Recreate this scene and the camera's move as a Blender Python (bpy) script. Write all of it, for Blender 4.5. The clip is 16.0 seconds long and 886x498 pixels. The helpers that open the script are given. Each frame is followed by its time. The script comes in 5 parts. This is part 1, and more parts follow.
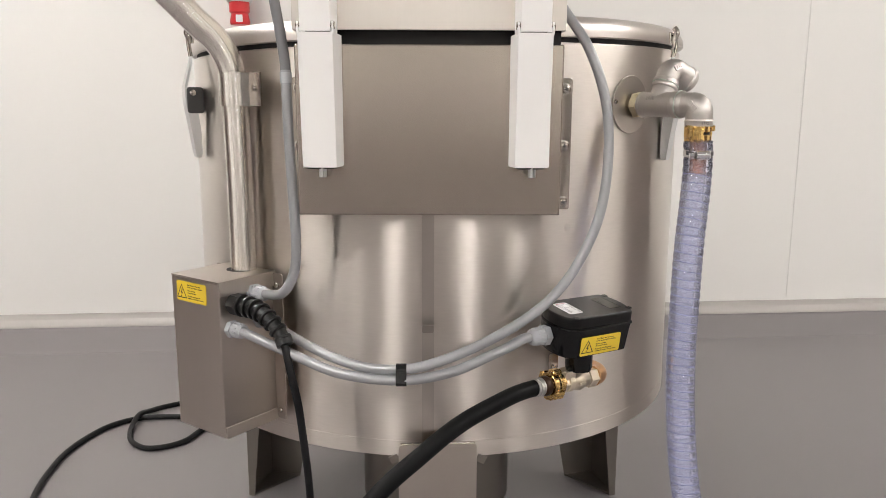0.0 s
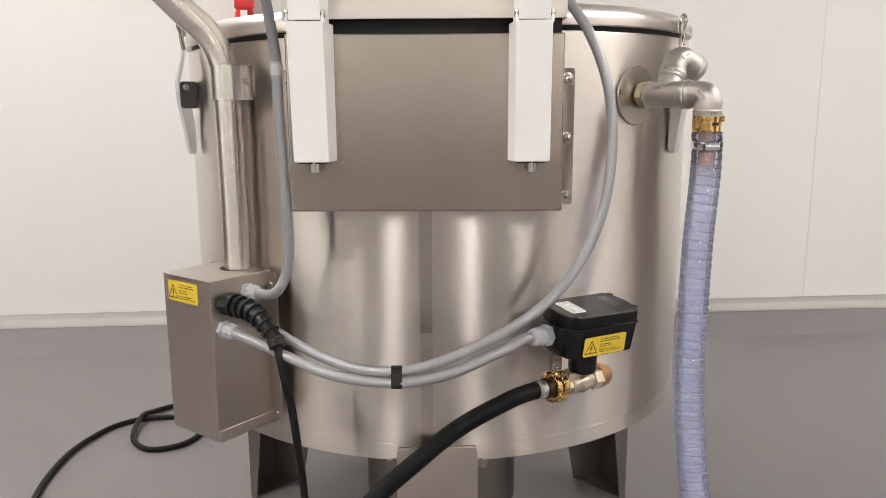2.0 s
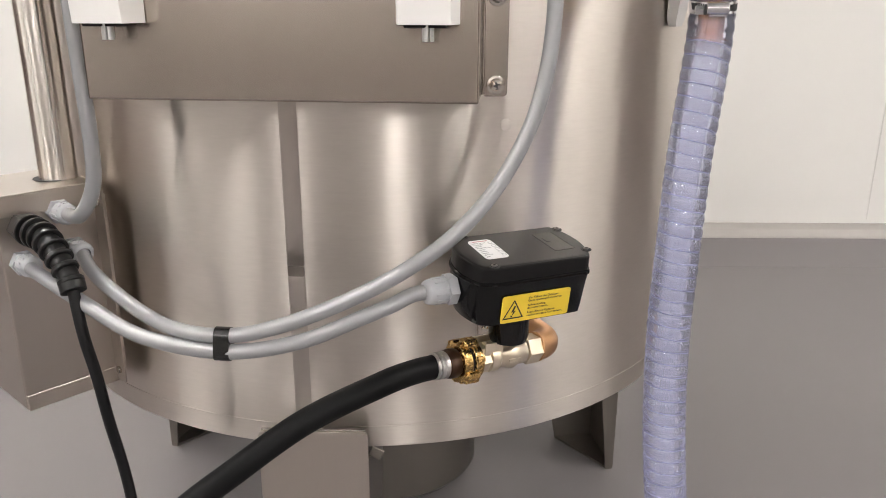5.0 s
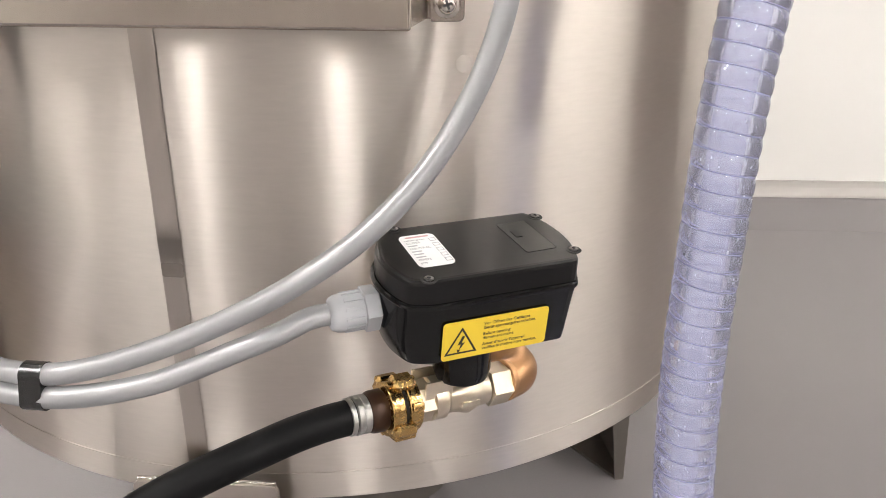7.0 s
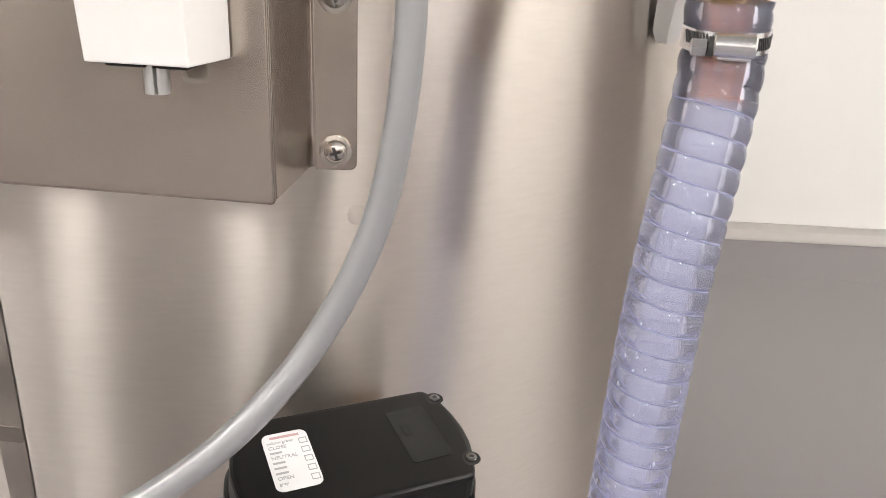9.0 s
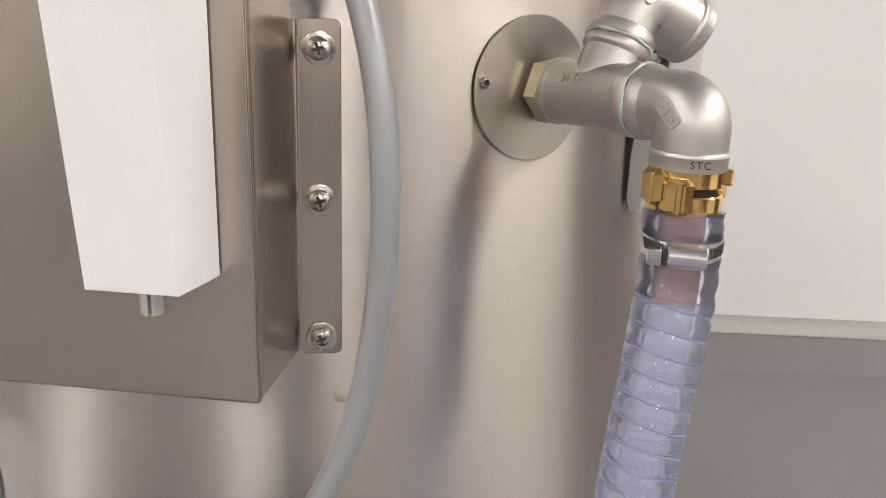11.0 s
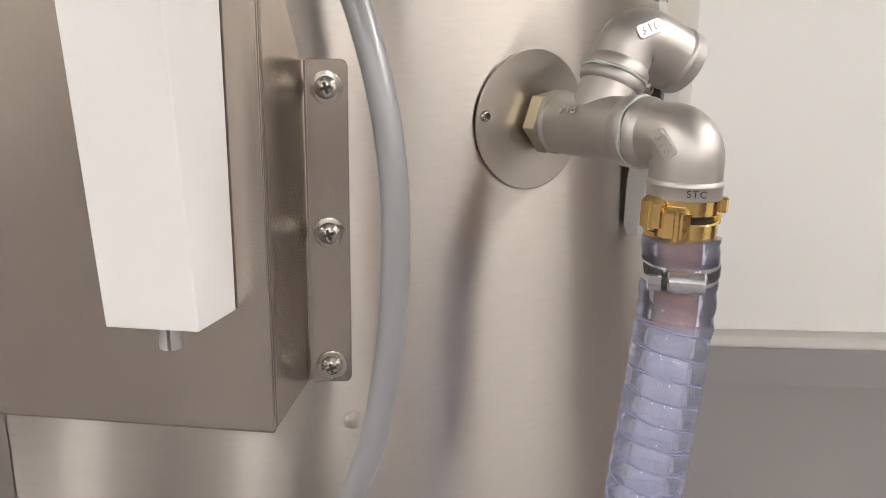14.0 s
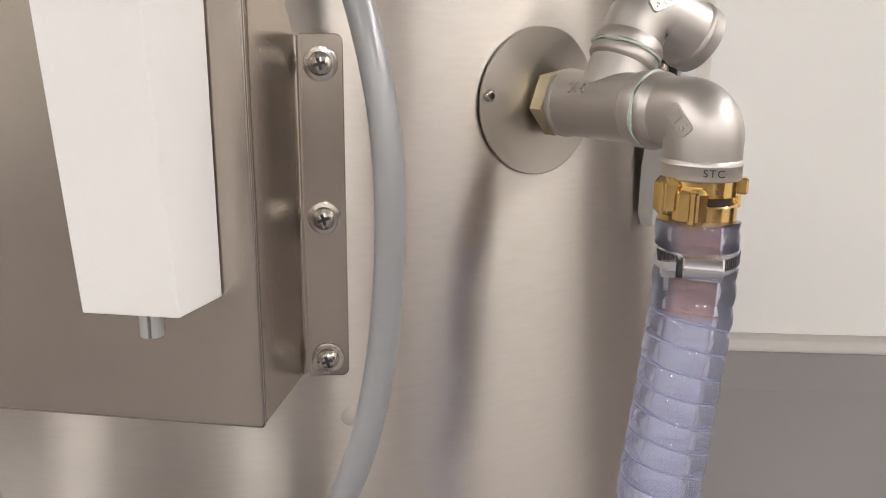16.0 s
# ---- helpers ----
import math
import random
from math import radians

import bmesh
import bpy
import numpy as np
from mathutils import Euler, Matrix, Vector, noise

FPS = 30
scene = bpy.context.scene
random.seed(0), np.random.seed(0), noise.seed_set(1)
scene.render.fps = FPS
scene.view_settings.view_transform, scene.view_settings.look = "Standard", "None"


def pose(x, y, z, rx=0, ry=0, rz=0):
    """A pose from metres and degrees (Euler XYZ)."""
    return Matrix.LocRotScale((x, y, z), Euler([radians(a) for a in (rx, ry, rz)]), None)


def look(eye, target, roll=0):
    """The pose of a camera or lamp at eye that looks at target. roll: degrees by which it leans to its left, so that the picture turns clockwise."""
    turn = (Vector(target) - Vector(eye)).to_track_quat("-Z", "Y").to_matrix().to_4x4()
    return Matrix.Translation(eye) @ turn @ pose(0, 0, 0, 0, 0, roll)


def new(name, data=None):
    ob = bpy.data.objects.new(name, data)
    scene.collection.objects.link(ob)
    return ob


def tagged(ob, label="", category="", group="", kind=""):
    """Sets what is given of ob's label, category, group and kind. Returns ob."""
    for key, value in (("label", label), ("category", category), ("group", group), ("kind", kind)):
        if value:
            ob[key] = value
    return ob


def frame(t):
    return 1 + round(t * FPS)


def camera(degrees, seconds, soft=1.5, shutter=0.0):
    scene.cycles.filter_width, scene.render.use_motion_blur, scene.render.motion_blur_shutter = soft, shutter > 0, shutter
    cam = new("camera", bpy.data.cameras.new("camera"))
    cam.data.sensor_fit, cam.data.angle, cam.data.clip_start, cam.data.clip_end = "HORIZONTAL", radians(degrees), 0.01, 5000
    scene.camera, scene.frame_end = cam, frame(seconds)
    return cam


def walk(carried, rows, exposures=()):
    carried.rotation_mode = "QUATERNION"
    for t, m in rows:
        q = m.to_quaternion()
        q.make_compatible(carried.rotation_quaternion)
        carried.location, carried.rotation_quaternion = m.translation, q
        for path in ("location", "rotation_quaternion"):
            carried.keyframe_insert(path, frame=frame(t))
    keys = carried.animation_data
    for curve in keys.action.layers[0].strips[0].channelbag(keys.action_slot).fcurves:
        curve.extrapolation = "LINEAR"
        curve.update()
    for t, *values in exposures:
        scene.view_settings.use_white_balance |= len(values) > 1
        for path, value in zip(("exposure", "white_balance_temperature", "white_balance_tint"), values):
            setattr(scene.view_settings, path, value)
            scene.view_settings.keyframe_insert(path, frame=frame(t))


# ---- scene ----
cam = camera(59.8, 16.0, soft=0.6)
PATH = [
    (0, (-0.012, 0.0, 0.831), (0.004, 1.967, 0.471), 0.2),
    (0.5, (-0.013, 0.001, 0.828), (0.003, 1.97, 0.474), 0.2),
    (1, (-0.007, -0.001, 0.826), (0.0, 1.968, 0.474), -0.0),
    (1.5, (-0.003, 0.006, 0.824), (0.001, 1.974, 0.468), -0.1),
    (2, (0.012, 0.038, 0.824), (-0.012, 2.004, 0.457), -0.3),
    (2.5, (0.062, 0.102, 0.827), (-0.002, 2.061, 0.432), 0.3),
    (3, (0.122, 0.183, 0.822), (-0.019, 2.133, 0.402), 0.2),
    (3.5, (0.164, 0.246, 0.825), (-0.03, 2.181, 0.357), 0.2),
    (4, (0.161, 0.294, 0.801), (-0.016, 2.231, 0.335), 0.3),
    (4.5, (0.171, 0.324, 0.78), (0.01, 2.247, 0.252), 0.3),
    (7, (0.231, 0.592, 0.731), (-0.002, 2.441, 0.006), -0.0),
    (7.5, (0.245, 0.64, 0.721), (0.018, 2.471, -0.05), 0.2),
    (8, (0.26, 0.672, 0.719), (0.037, 2.485, -0.095), 0.1),
    (8.5, (0.267, 0.695, 0.758), (0.046, 2.506, -0.06), 1.0),
    (9, (0.266, 0.71, 0.805), (0.096, 2.561, 0.067), 2.8),
    (9.5, (0.274, 0.715, 0.833), (0.084, 2.593, 0.171), 2.9),
    (10, (0.279, 0.714, 0.86), (0.072, 2.611, 0.264), 2.5),
    (12.5, (0.283, 0.697, 0.879), (0.076, 2.613, 0.343), 1.5),
    (13, (0.278, 0.694, 0.885), (0.081, 2.615, 0.363), 1.5),
    (13.5, (0.275, 0.695, 0.883), (0.079, 2.617, 0.365), 1.3),
    (14, (0.276, 0.697, 0.881), (0.075, 2.62, 0.369), 1.0),
    (14.5, (0.278, 0.698, 0.877), (0.061, 2.617, 0.361), 0.8),
    (15, (0.281, 0.701, 0.877), (0.054, 2.62, 0.361), 0.6),
    (15.5, (0.283, 0.705, 0.888), (0.049, 2.623, 0.372), 0.5),
    (16, (0.283, 0.718, 0.865), (0.035, 2.639, 0.367), 0.7),
]
EXPOSURES = [(0.0, 0.0), (4.5, 0.1), (7.0, 0.48), (8.5, 0.52), (9.5, 0.2), (10.0, 0.12), (12.5, 0.0), (16.0, 0.0)]
walk(cam, [(t, look(eye, target, roll)) for t, eye, target, roll in PATH], EXPOSURES)

# ---- world and exposure ----
world = bpy.data.worlds.new("world")
scene.world = world
world.use_nodes = True
world.node_tree.nodes["Background"].inputs[0].default_value = (0.9, 0.95, 1.0, 1)
world.node_tree.nodes["Background"].inputs[1].default_value = 0.05
LAMP = 116.0


# ---- materials ----
def material(name, color, rough=0.5, metal=0.0, grain=0.0, scale=(40, 40, 40), bump=0.0, blot=0.0, blot_scale=4.0,
             rough_var=0.0, aniso=0.0, tangent=None, coat=0.0, trans=0.0, ior=1.45, spec=0.5, wavy=0.0, wavy_scale=(7, 7, 3)):
    """A principled surface with grain and blotches, at true size in object space."""
    m = bpy.data.materials.new(name)
    m.use_nodes = True
    nt = m.node_tree
    n, l = nt.nodes, nt.links
    b = n["Principled BSDF"]
    b.inputs["Metallic"].default_value = metal
    b.inputs["Coat Weight"].default_value = coat
    b.inputs["Coat Roughness"].default_value = 0.15
    b.inputs["Coat IOR"].default_value = 1.6
    b.inputs["Transmission Weight"].default_value = trans
    b.inputs["IOR"].default_value = ior
    b.inputs["Specular IOR Level"].default_value = spec
    geo = n.new("ShaderNodeNewGeometry")
    sc = n.new("ShaderNodeVectorMath")
    sc.operation = "MULTIPLY"
    sc.inputs[1].default_value = scale
    l.new(geo.outputs["Position"], sc.inputs[0])
    fine = n.new("ShaderNodeTexNoise")
    fine.inputs["Scale"].default_value = 1.0
    fine.inputs["Detail"].default_value = 4.0
    l.new(sc.outputs[0], fine.inputs["Vector"])
    big = n.new("ShaderNodeTexNoise")
    big.inputs["Scale"].default_value = blot_scale
    big.inputs["Detail"].default_value = 3.0
    l.new(geo.outputs["Position"], big.inputs["Vector"])
    add = n.new("ShaderNodeMath")
    add.operation = "MULTIPLY_ADD"
    l.new(fine.outputs["Fac"], add.inputs[0])
    add.inputs[1].default_value = grain
    base = n.new("ShaderNodeMath")
    base.operation = "MULTIPLY_ADD"
    l.new(big.outputs["Fac"], base.inputs[0])
    base.inputs[1].default_value = blot
    base.inputs[2].default_value = 1.0 - 0.5 * blot - 0.5 * grain
    l.new(base.outputs[0], add.inputs[2])
    hue = n.new("ShaderNodeVectorMath")
    hue.operation = "SCALE"
    hue.inputs[0].default_value = color[:3]
    l.new(add.outputs[0], hue.inputs["Scale"])
    l.new(hue.outputs[0], b.inputs["Base Color"])
    rv = n.new("ShaderNodeMath")
    rv.operation = "MULTIPLY_ADD"
    l.new(fine.outputs["Fac"], rv.inputs[0])
    rv.inputs[1].default_value = rough_var
    rv.inputs[2].default_value = rough - 0.5 * rough_var
    l.new(rv.outputs[0], b.inputs["Roughness"])
    if bump:
        bp = n.new("ShaderNodeBump")
        bp.inputs["Strength"].default_value = bump
        bp.inputs["Distance"].default_value = 0.001
        l.new(fine.outputs["Fac"], bp.inputs["Height"])
        l.new(bp.outputs[0], b.inputs["Normal"])
    if wavy:
        # slow unevenness of the sheet
        ws = n.new("ShaderNodeVectorMath")
        ws.operation = "MULTIPLY"
        ws.inputs[1].default_value = wavy_scale
        l.new(geo.outputs["Position"], ws.inputs[0])
        slow = n.new("ShaderNodeTexNoise")
        slow.inputs["Scale"].default_value = 1.0
        slow.inputs["Detail"].default_value = 2.0
        l.new(ws.outputs[0], slow.inputs["Vector"])
        wb = n.new("ShaderNodeBump")
        wb.inputs["Strength"].default_value = 1.0
        wb.inputs["Distance"].default_value = wavy
        l.new(slow.outputs["Fac"], wb.inputs["Height"])
        l.new(wb.outputs[0], bp.inputs["Normal"] if bump else b.inputs["Normal"])
    if aniso:
        b.inputs["Anisotropic"].default_value = aniso
        tg = n.new("ShaderNodeCombineXYZ")
        for i in range(3):
            tg.inputs[i].default_value = tangent[i]
        l.new(tg.outputs[0], b.inputs["Tangent"])
    return m


def glow(name, color, strength):
    m = bpy.data.materials.new(name)
    m.use_nodes = True
    b = m.node_tree.nodes["Principled BSDF"]
    b.inputs["Base Color"].default_value = (0.8, 0.8, 0.8, 1)
    b.inputs["Emission Color"].default_value = (*color, 1)
    b.inputs["Emission Strength"].default_value = strength
    return m


UP, ACROSS = (0.0, 0.0, 1.0), (0.7, 0.7, 0.0)
STEEL = (0.65, 0.602, 0.554)
brushed = material("brushed_steel", STEEL, 0.305, 1.0, 0.11, (60, 60, 420), 0.0, 0.06, 5.0, 0.05, 1.0, UP, wavy=0.0013)
seam_steel = material("ground_weld_steel", (0.50, 0.46, 0.42), 0.32, 1.0, 0.05, (500, 500, 8), 0.012, 0.05, 6.0, 0.05, 0.9, (1.0, 0.0, 0.0))
panel_steel = material("satin_panel_steel", (0.475, 0.425, 0.376), 0.24, 1.0, 0.03, (240, 240, 4), 0.0, 0.18, 7.0, 0.06, 0.3, UP, wavy=0.0008)
plate_steel = material("satin_plate_steel", (0.50, 0.46, 0.415), 0.38, 1.0, 0.03, (240, 240, 4), 0.0, 0.12, 14.0, 0.06, 0.4, UP, wavy=0.0004)
# same steel as the panel, coloured paler for the white wall it reflects
lit_lid_sheet = material("satin_lit_lid_sheet", (0.70, 0.66, 0.61), 0.50, 1.0, 0.04, (500, 500, 4), 0.012, 0.08, 7.0, 0.05, 0.6, ACROSS)
lid_rim = material("rolled_lid_steel", (0.53, 0.49, 0.455), 0.36, 1.0, 0.04, (300, 300, 4), 0.0, 0.08, 7.0, 0.05, 0.7, UP, wavy=0.0008)
box_steel = material("satin_box_steel", (0.53, 0.48, 0.43), 0.29, 1.0, 0.03, (240, 240, 4), 0.0, 0.10, 6.0, 0.05, 0.7, ACROSS, wavy=0.0008)
tube_steel = material("polished_tube_steel", (0.70, 0.66, 0.61), 0.27, 1.0, 0.02, (300, 300, 4), 0.0, 0.05, 6.0, 0.0, 1.0, UP)
cast_steel = material("cast_stainless_steel", (0.56, 0.53, 0.50), 0.45, 1.0, 0.05, (1600, 1600, 1600), 0.10, 0.08, 40.0, 0.10)
bolt_steel = material("bolt_steel", (0.60, 0.565, 0.52), 0.20, 1.0, 0.10, (400, 400, 400), 0.08, 0.05)
zinc = material("zinc_plated_steel", (0.80, 0.815, 0.83), 0.24, 1.0, 0.15, (200, 200, 200), 0.05)
ferrule_zinc = material("dull_zinc", (0.54, 0.53, 0.51), 0.30, 1.0, 0.25, (420, 420, 420), 0.7, 0.2, 60)
satin_zinc = material("satin_zinc", (0.66, 0.66, 0.655), 0.42, 0.7, 0.06, (200, 200, 200), 0.03)
# dull steel, darkened in colour for the shade under the drum
shaded_leg_steel = material("dull_shaded_leg_steel", (0.26, 0.236, 0.212), 0.40, 1.0, 0.06, (500, 500, 6), 0.02, 0.10, 6.0, 0.05)
seam_mark = material("dark_weld_mark", (0.30, 0.27, 0.245), 0.40, 1.0, 0.1, (300, 300, 300), 0.02, 0.2, 60)
brass = material("polished_brass", (0.84, 0.58, 0.23), 0.15, 1.0, 0.14, (250, 250, 250), 0.08, 0.12, 40.0, 0.08)
old_brass = material("tarnished_brass", (0.52, 0.34, 0.13), 0.27, 1.0, 0.08, (250, 250, 250), 0.03, 0.15, 60.0, 0.05)
pale_brass = material("nickelled_brass", (0.76, 0.67, 0.53), 0.30, 1.0, 0.06, (500, 500, 500), 0.04, 0.10, 40.0, 0.05)
nut_brass = material("dull_brass", (0.66, 0.60, 0.43), 0.36, 1.0, 0.12, (300, 300, 300), 0.10, 0.2, 40.0)
bronze = material("raw_bronze", (0.62, 0.36, 0.18), 0.34, 1.0, 0.15, (600, 600, 600), 0.25, 0.35, 45.0, 0.12)
copper = material("reddish_barb", (0.55, 0.21, 0.055), 0.24, 1.0, 0.2, (300, 300, 300), 0.1, 0.3, 60)
brown_ring = material("brown_stained_brass", (0.040, 0.019, 0.010), 0.35, 0.5, 0.2, (300, 300, 300), 0.05, 0.2, 60)
white_paint = material("white_powder_coat", (0.90, 0.885, 0.865), 0.42, 0, 0.03, (700, 700, 700), 0.10, 0.02)
black_plastic = material("black_plastic", (0.004, 0.004, 0.0042), 0.10, 0, 0.2, (1500, 1500, 1500), 0.02, 0.1, spec=0.36)
relief_black = material("black_relief_plastic", (0.009, 0.009, 0.0092), 0.34, 0, 0.3, (800, 800, 800), 0.03, 0.1, spec=0.45)
black_cover = material("matt_black_cover", (0.0075, 0.0072, 0.0072), 0.30, 0, 0.3, (1500, 1500, 1500), 0.04, 0.1, spec=0.25)
black_window = material("dark_window", (0.010, 0.0105, 0.010), 0.26, 0, 0.1, (500, 500, 500))
rubber = material("black_rubber", (0.007, 0.007, 0.0073), 0.45, 0, 0.3, (300, 300, 300), 0.08, 0.2, 15, spec=0.12)
cable_black = material("black_cable_sheath", (0.010, 0.010, 0.0105), 0.42, 0, 0.2, (300, 300, 300), 0.05, spec=0.2)
tape_black = material("shiny_black_tape", (0.010, 0.010, 0.010), 0.22, 0, 0.2, (200, 200, 200), 0.05, spec=0.7)
cable_grey = material("grey_cable_sheath", (0.255, 0.258, 0.266), 0.29, 0, 0.04, (200, 200, 200), 0.02, 0.05, 12, ior=1.6, spec=0.9)
conduit_grey = material("dark_grey_conduit", (0.17, 0.17, 0.175), 0.45, 0, 0.06, (200, 200, 200), 0.04)
gland_grey = material("grey_gland_plastic", (0.41, 0.42, 0.44), 0.45, 0, 0.04, (300, 300, 300), 0.05)
yellow = material("yellow_label", (0.74, 0.53, 0.045), 0.40, 0, 0.03, (300, 300, 300), 0.02, 0.04)
ink = material("black_ink", (0.02, 0.018, 0.012), 0.45)
white_label = material("white_label", (0.78, 0.78, 0.78), 0.40, 0, 0.02, (300, 300, 300))
plate_red = material("faded_red_ink", (0.56, 0.36, 0.36), 0.5)
grey_ink = material("grey_ink", (0.42, 0.42, 0.43), 0.5)
red_plastic = material("red_plastic", (0.62, 0.025, 0.03), 0.35, 0, 0.04, (200, 200, 200))
dark_metal = material("dark_grey_metal", (0.06, 0.06, 0.06), 0.42, 0.3, 0.15, (300, 300, 300), 0.05)
screw_dark = material("dark_screw_steel", (0.30, 0.30, 0.30), 0.25, 1.0, 0.1, (400, 400, 400), 0.05)
dark_gap = material("black_gasket", (0.012, 0.011, 0.011), 0.6)
wall_paint = material("white_wall_panel", (0.78, 0.765, 0.735), 0.50, 0, 0.015, (60, 60, 60), 0.03, 0.03, 0.8, 0.05)
# for unseen wall pieces that darken the steel's reflections
reflection_dark = material("brown_reflection_dark", (0.085, 0.052, 0.042), 0.6, 0, 0.03, (60, 60, 60), 0.03, 0.15, 0.8)
cove_paint = material("grey_cove_strip", (0.42, 0.395, 0.37), 0.42, 0, 0.05, (60, 60, 60), 0.03, 0.06, 3.0)
floor_coat = material("grey_floor_coating", (0.193, 0.177, 0.180), 0.42, 0, 0.10, (350, 350, 350), 0.25, 0.10, 1.6, 0.12)
ceiling_paint = material("grey_ceiling", (0.42, 0.415, 0.405), 0.6, 0, 0.02, (40, 40, 40), 0.0, 0.03, 0.6)
sealant = material("white_sealant", (0.55, 0.62, 0.55), 0.6, 0, 0.3, (500, 500, 500), 0.3)
shadow_joint = material("panel_joint", (0.70, 0.685, 0.655), 0.6)
plug_white = material("grey_plug_body", (0.55, 0.54, 0.53), 0.4)
lamp_glow = glow("lamp_diffuser", (1.0, 0.965, 0.935), LAMP)


def hose_material(name, milk):
    """Thin milky bluish PVC under a glossy skin; milk: how much one wall veils."""
    m = bpy.data.materials.new(name)
    m.use_nodes = True
    n, l = m.node_tree.nodes, m.node_tree.links
    n.remove(n["Principled BSDF"])
    geo = n.new("ShaderNodeNewGeometry")
    cloud = n.new("ShaderNodeTexNoise")
    cloud.inputs["Scale"].default_value = 26.0
    cloud.inputs["Detail"].default_value = 1.5
    l.new(geo.outputs["Position"], cloud.inputs["Vector"])
    tone = n.new("ShaderNodeMix")
    tone.data_type = "RGBA"
    tone.inputs[6].default_value = (0.385, 0.40, 0.545, 1)
    tone.inputs[7].default_value = (0.46, 0.468, 0.61, 1)
    l.new(cloud.outputs["Fac"], tone.inputs[0])
    haze = n.new("ShaderNodeBsdfDiffuse")
    l.new(tone.outputs[2], haze.inputs["Color"])
    clear_part = n.new("ShaderNodeBsdfTransparent")
    clear_part.inputs["Color"].default_value = (0.925, 0.932, 0.972, 1)
    veil = n.new("ShaderNodeMath")
    veil.operation = "MULTIPLY_ADD"
    l.new(cloud.outputs["Fac"], veil.inputs[0])
    veil.inputs[1].default_value = milk * 0.3
    veil.inputs[2].default_value = milk * 0.85
    body = n.new("ShaderNodeMixShader")
    l.new(veil.outputs[0], body.inputs[0])
    l.new(clear_part.outputs[0], body.inputs[1])
    l.new(haze.outputs[0], body.inputs[2])
    gloss = n.new("ShaderNodeBsdfGlossy")
    gloss.inputs["Roughness"].default_value = 0.12
    gloss.inputs["Color"].default_value = (0.96, 0.96, 1.0, 1)
    ripple = n.new("ShaderNodeTexNoise")
    ripple.inputs["Scale"].default_value = 160.0
    ripple.inputs["Detail"].default_value = 1.0
    l.new(geo.outputs["Position"], ripple.inputs["Vector"])
    bump = n.new("ShaderNodeBump")
    bump.inputs["Strength"].default_value = 0.4
    bump.inputs["Distance"].default_value = 0.0006
    l.new(ripple.outputs["Fac"], bump.inputs["Height"])
    l.new(bump.outputs[0], gloss.inputs["Normal"])
    skin = n.new("ShaderNodeFresnel")
    skin.inputs["IOR"].default_value = 1.5
    mix = n.new("ShaderNodeMixShader")
    l.new(skin.outputs[0], mix.inputs[0])
    l.new(body.outputs[0], mix.inputs[1])
    l.new(gloss.outputs[0], mix.inputs[2])
    l.new(mix.outputs[0], n["Material Output"].inputs[0])
    return m


seam_blue = material("dark_hose_seam", (0.26, 0.26, 0.39), 0.14, 0, 0.2, (400, 400, 400))
droplet_white = material("pale_droplets", (0.80, 0.80, 0.86), 0.08, 0, 0.05, (300, 300, 300), spec=1.0)
pvc = hose_material("clear_bluish_pvc", 0.38)
pvc_end = hose_material("stretched_clear_pvc", 0.16)

# ---- building blocks ----
ROOT = {}


def thing(name, place, label, category, group="", kind=""):
    """An Empty at the thing's base; place is a point or a pose."""
    ob = new(name)
    ob.empty_display_size = 0.02
    m = place if isinstance(place, Matrix) else Matrix.Translation(place)
    ob.matrix_basis = m
    ROOT[ob] = m
    return tagged(ob, label, category, group, kind)


def finish(bm, sharp=35.0):
    lim = radians(sharp)
    for f in bm.faces:
        f.smooth = True
    for e in bm.edges:
        if len(e.link_faces) == 2:
            turn = e.calc_face_angle(0.0)
            a, b = sorted(f.calc_area() for f in e.link_faces)
            # keep flat sheets flat beside their narrow rounded edges
            if turn > lim or (turn > 0.05 and b > 6 * a):
                e.smooth = False


def part(name, bm, mat, parent=None, label="", local=False, sharp=35.0):
    """One mesh under a thing or a part; bm is in the world's place unless local."""
    bmesh.ops.recalc_face_normals(bm, faces=bm.faces[:])
    finish(bm, sharp)
    if parent is not None and not local:
        bm.transform(ROOT[parent].inverted())
    me = bpy.data.meshes.new(name)
    bm.to_mesh(me)
    bm.free()
    me.materials.append(mat)
    ob = new(name, me)
    ROOT[ob] = Matrix() if parent is None else ROOT[parent]
    if parent is not None:
        ob.parent = parent
    if label:
        ob["label"] = label
    return ob


def block(size, m=None, bevel=0.0, segs=2, bm=None):
    """A box of that size, centred, with rounded edges."""
    out = bmesh.new()
    bmesh.ops.create_cube(out, size=1.0)
    bmesh.ops.scale(out, vec=size, verts=out.verts[:])
    if bevel:
        bmesh.ops.bevel(out, geom=out.edges[:], offset=bevel, segments=segs, affect="EDGES", profile=0.5)
    if m is not None:
        out.transform(m)
    return join(bm, out)


def join(bm, other):
    if bm is None:
        return other
    me = bpy.data.meshes.new("tmp")
    other.to_mesh(me)
    other.free()
    bm.from_mesh(me)
    bpy.data.meshes.remove(me)
    return bm


def between(a, b):
    """A pose whose z runs from a to b, at a."""
    a, b = Vector(a), Vector(b)
    q = (b - a).to_track_quat("Z", "Y")
    return Matrix.Translation(a) @ q.to_matrix().to_4x4()


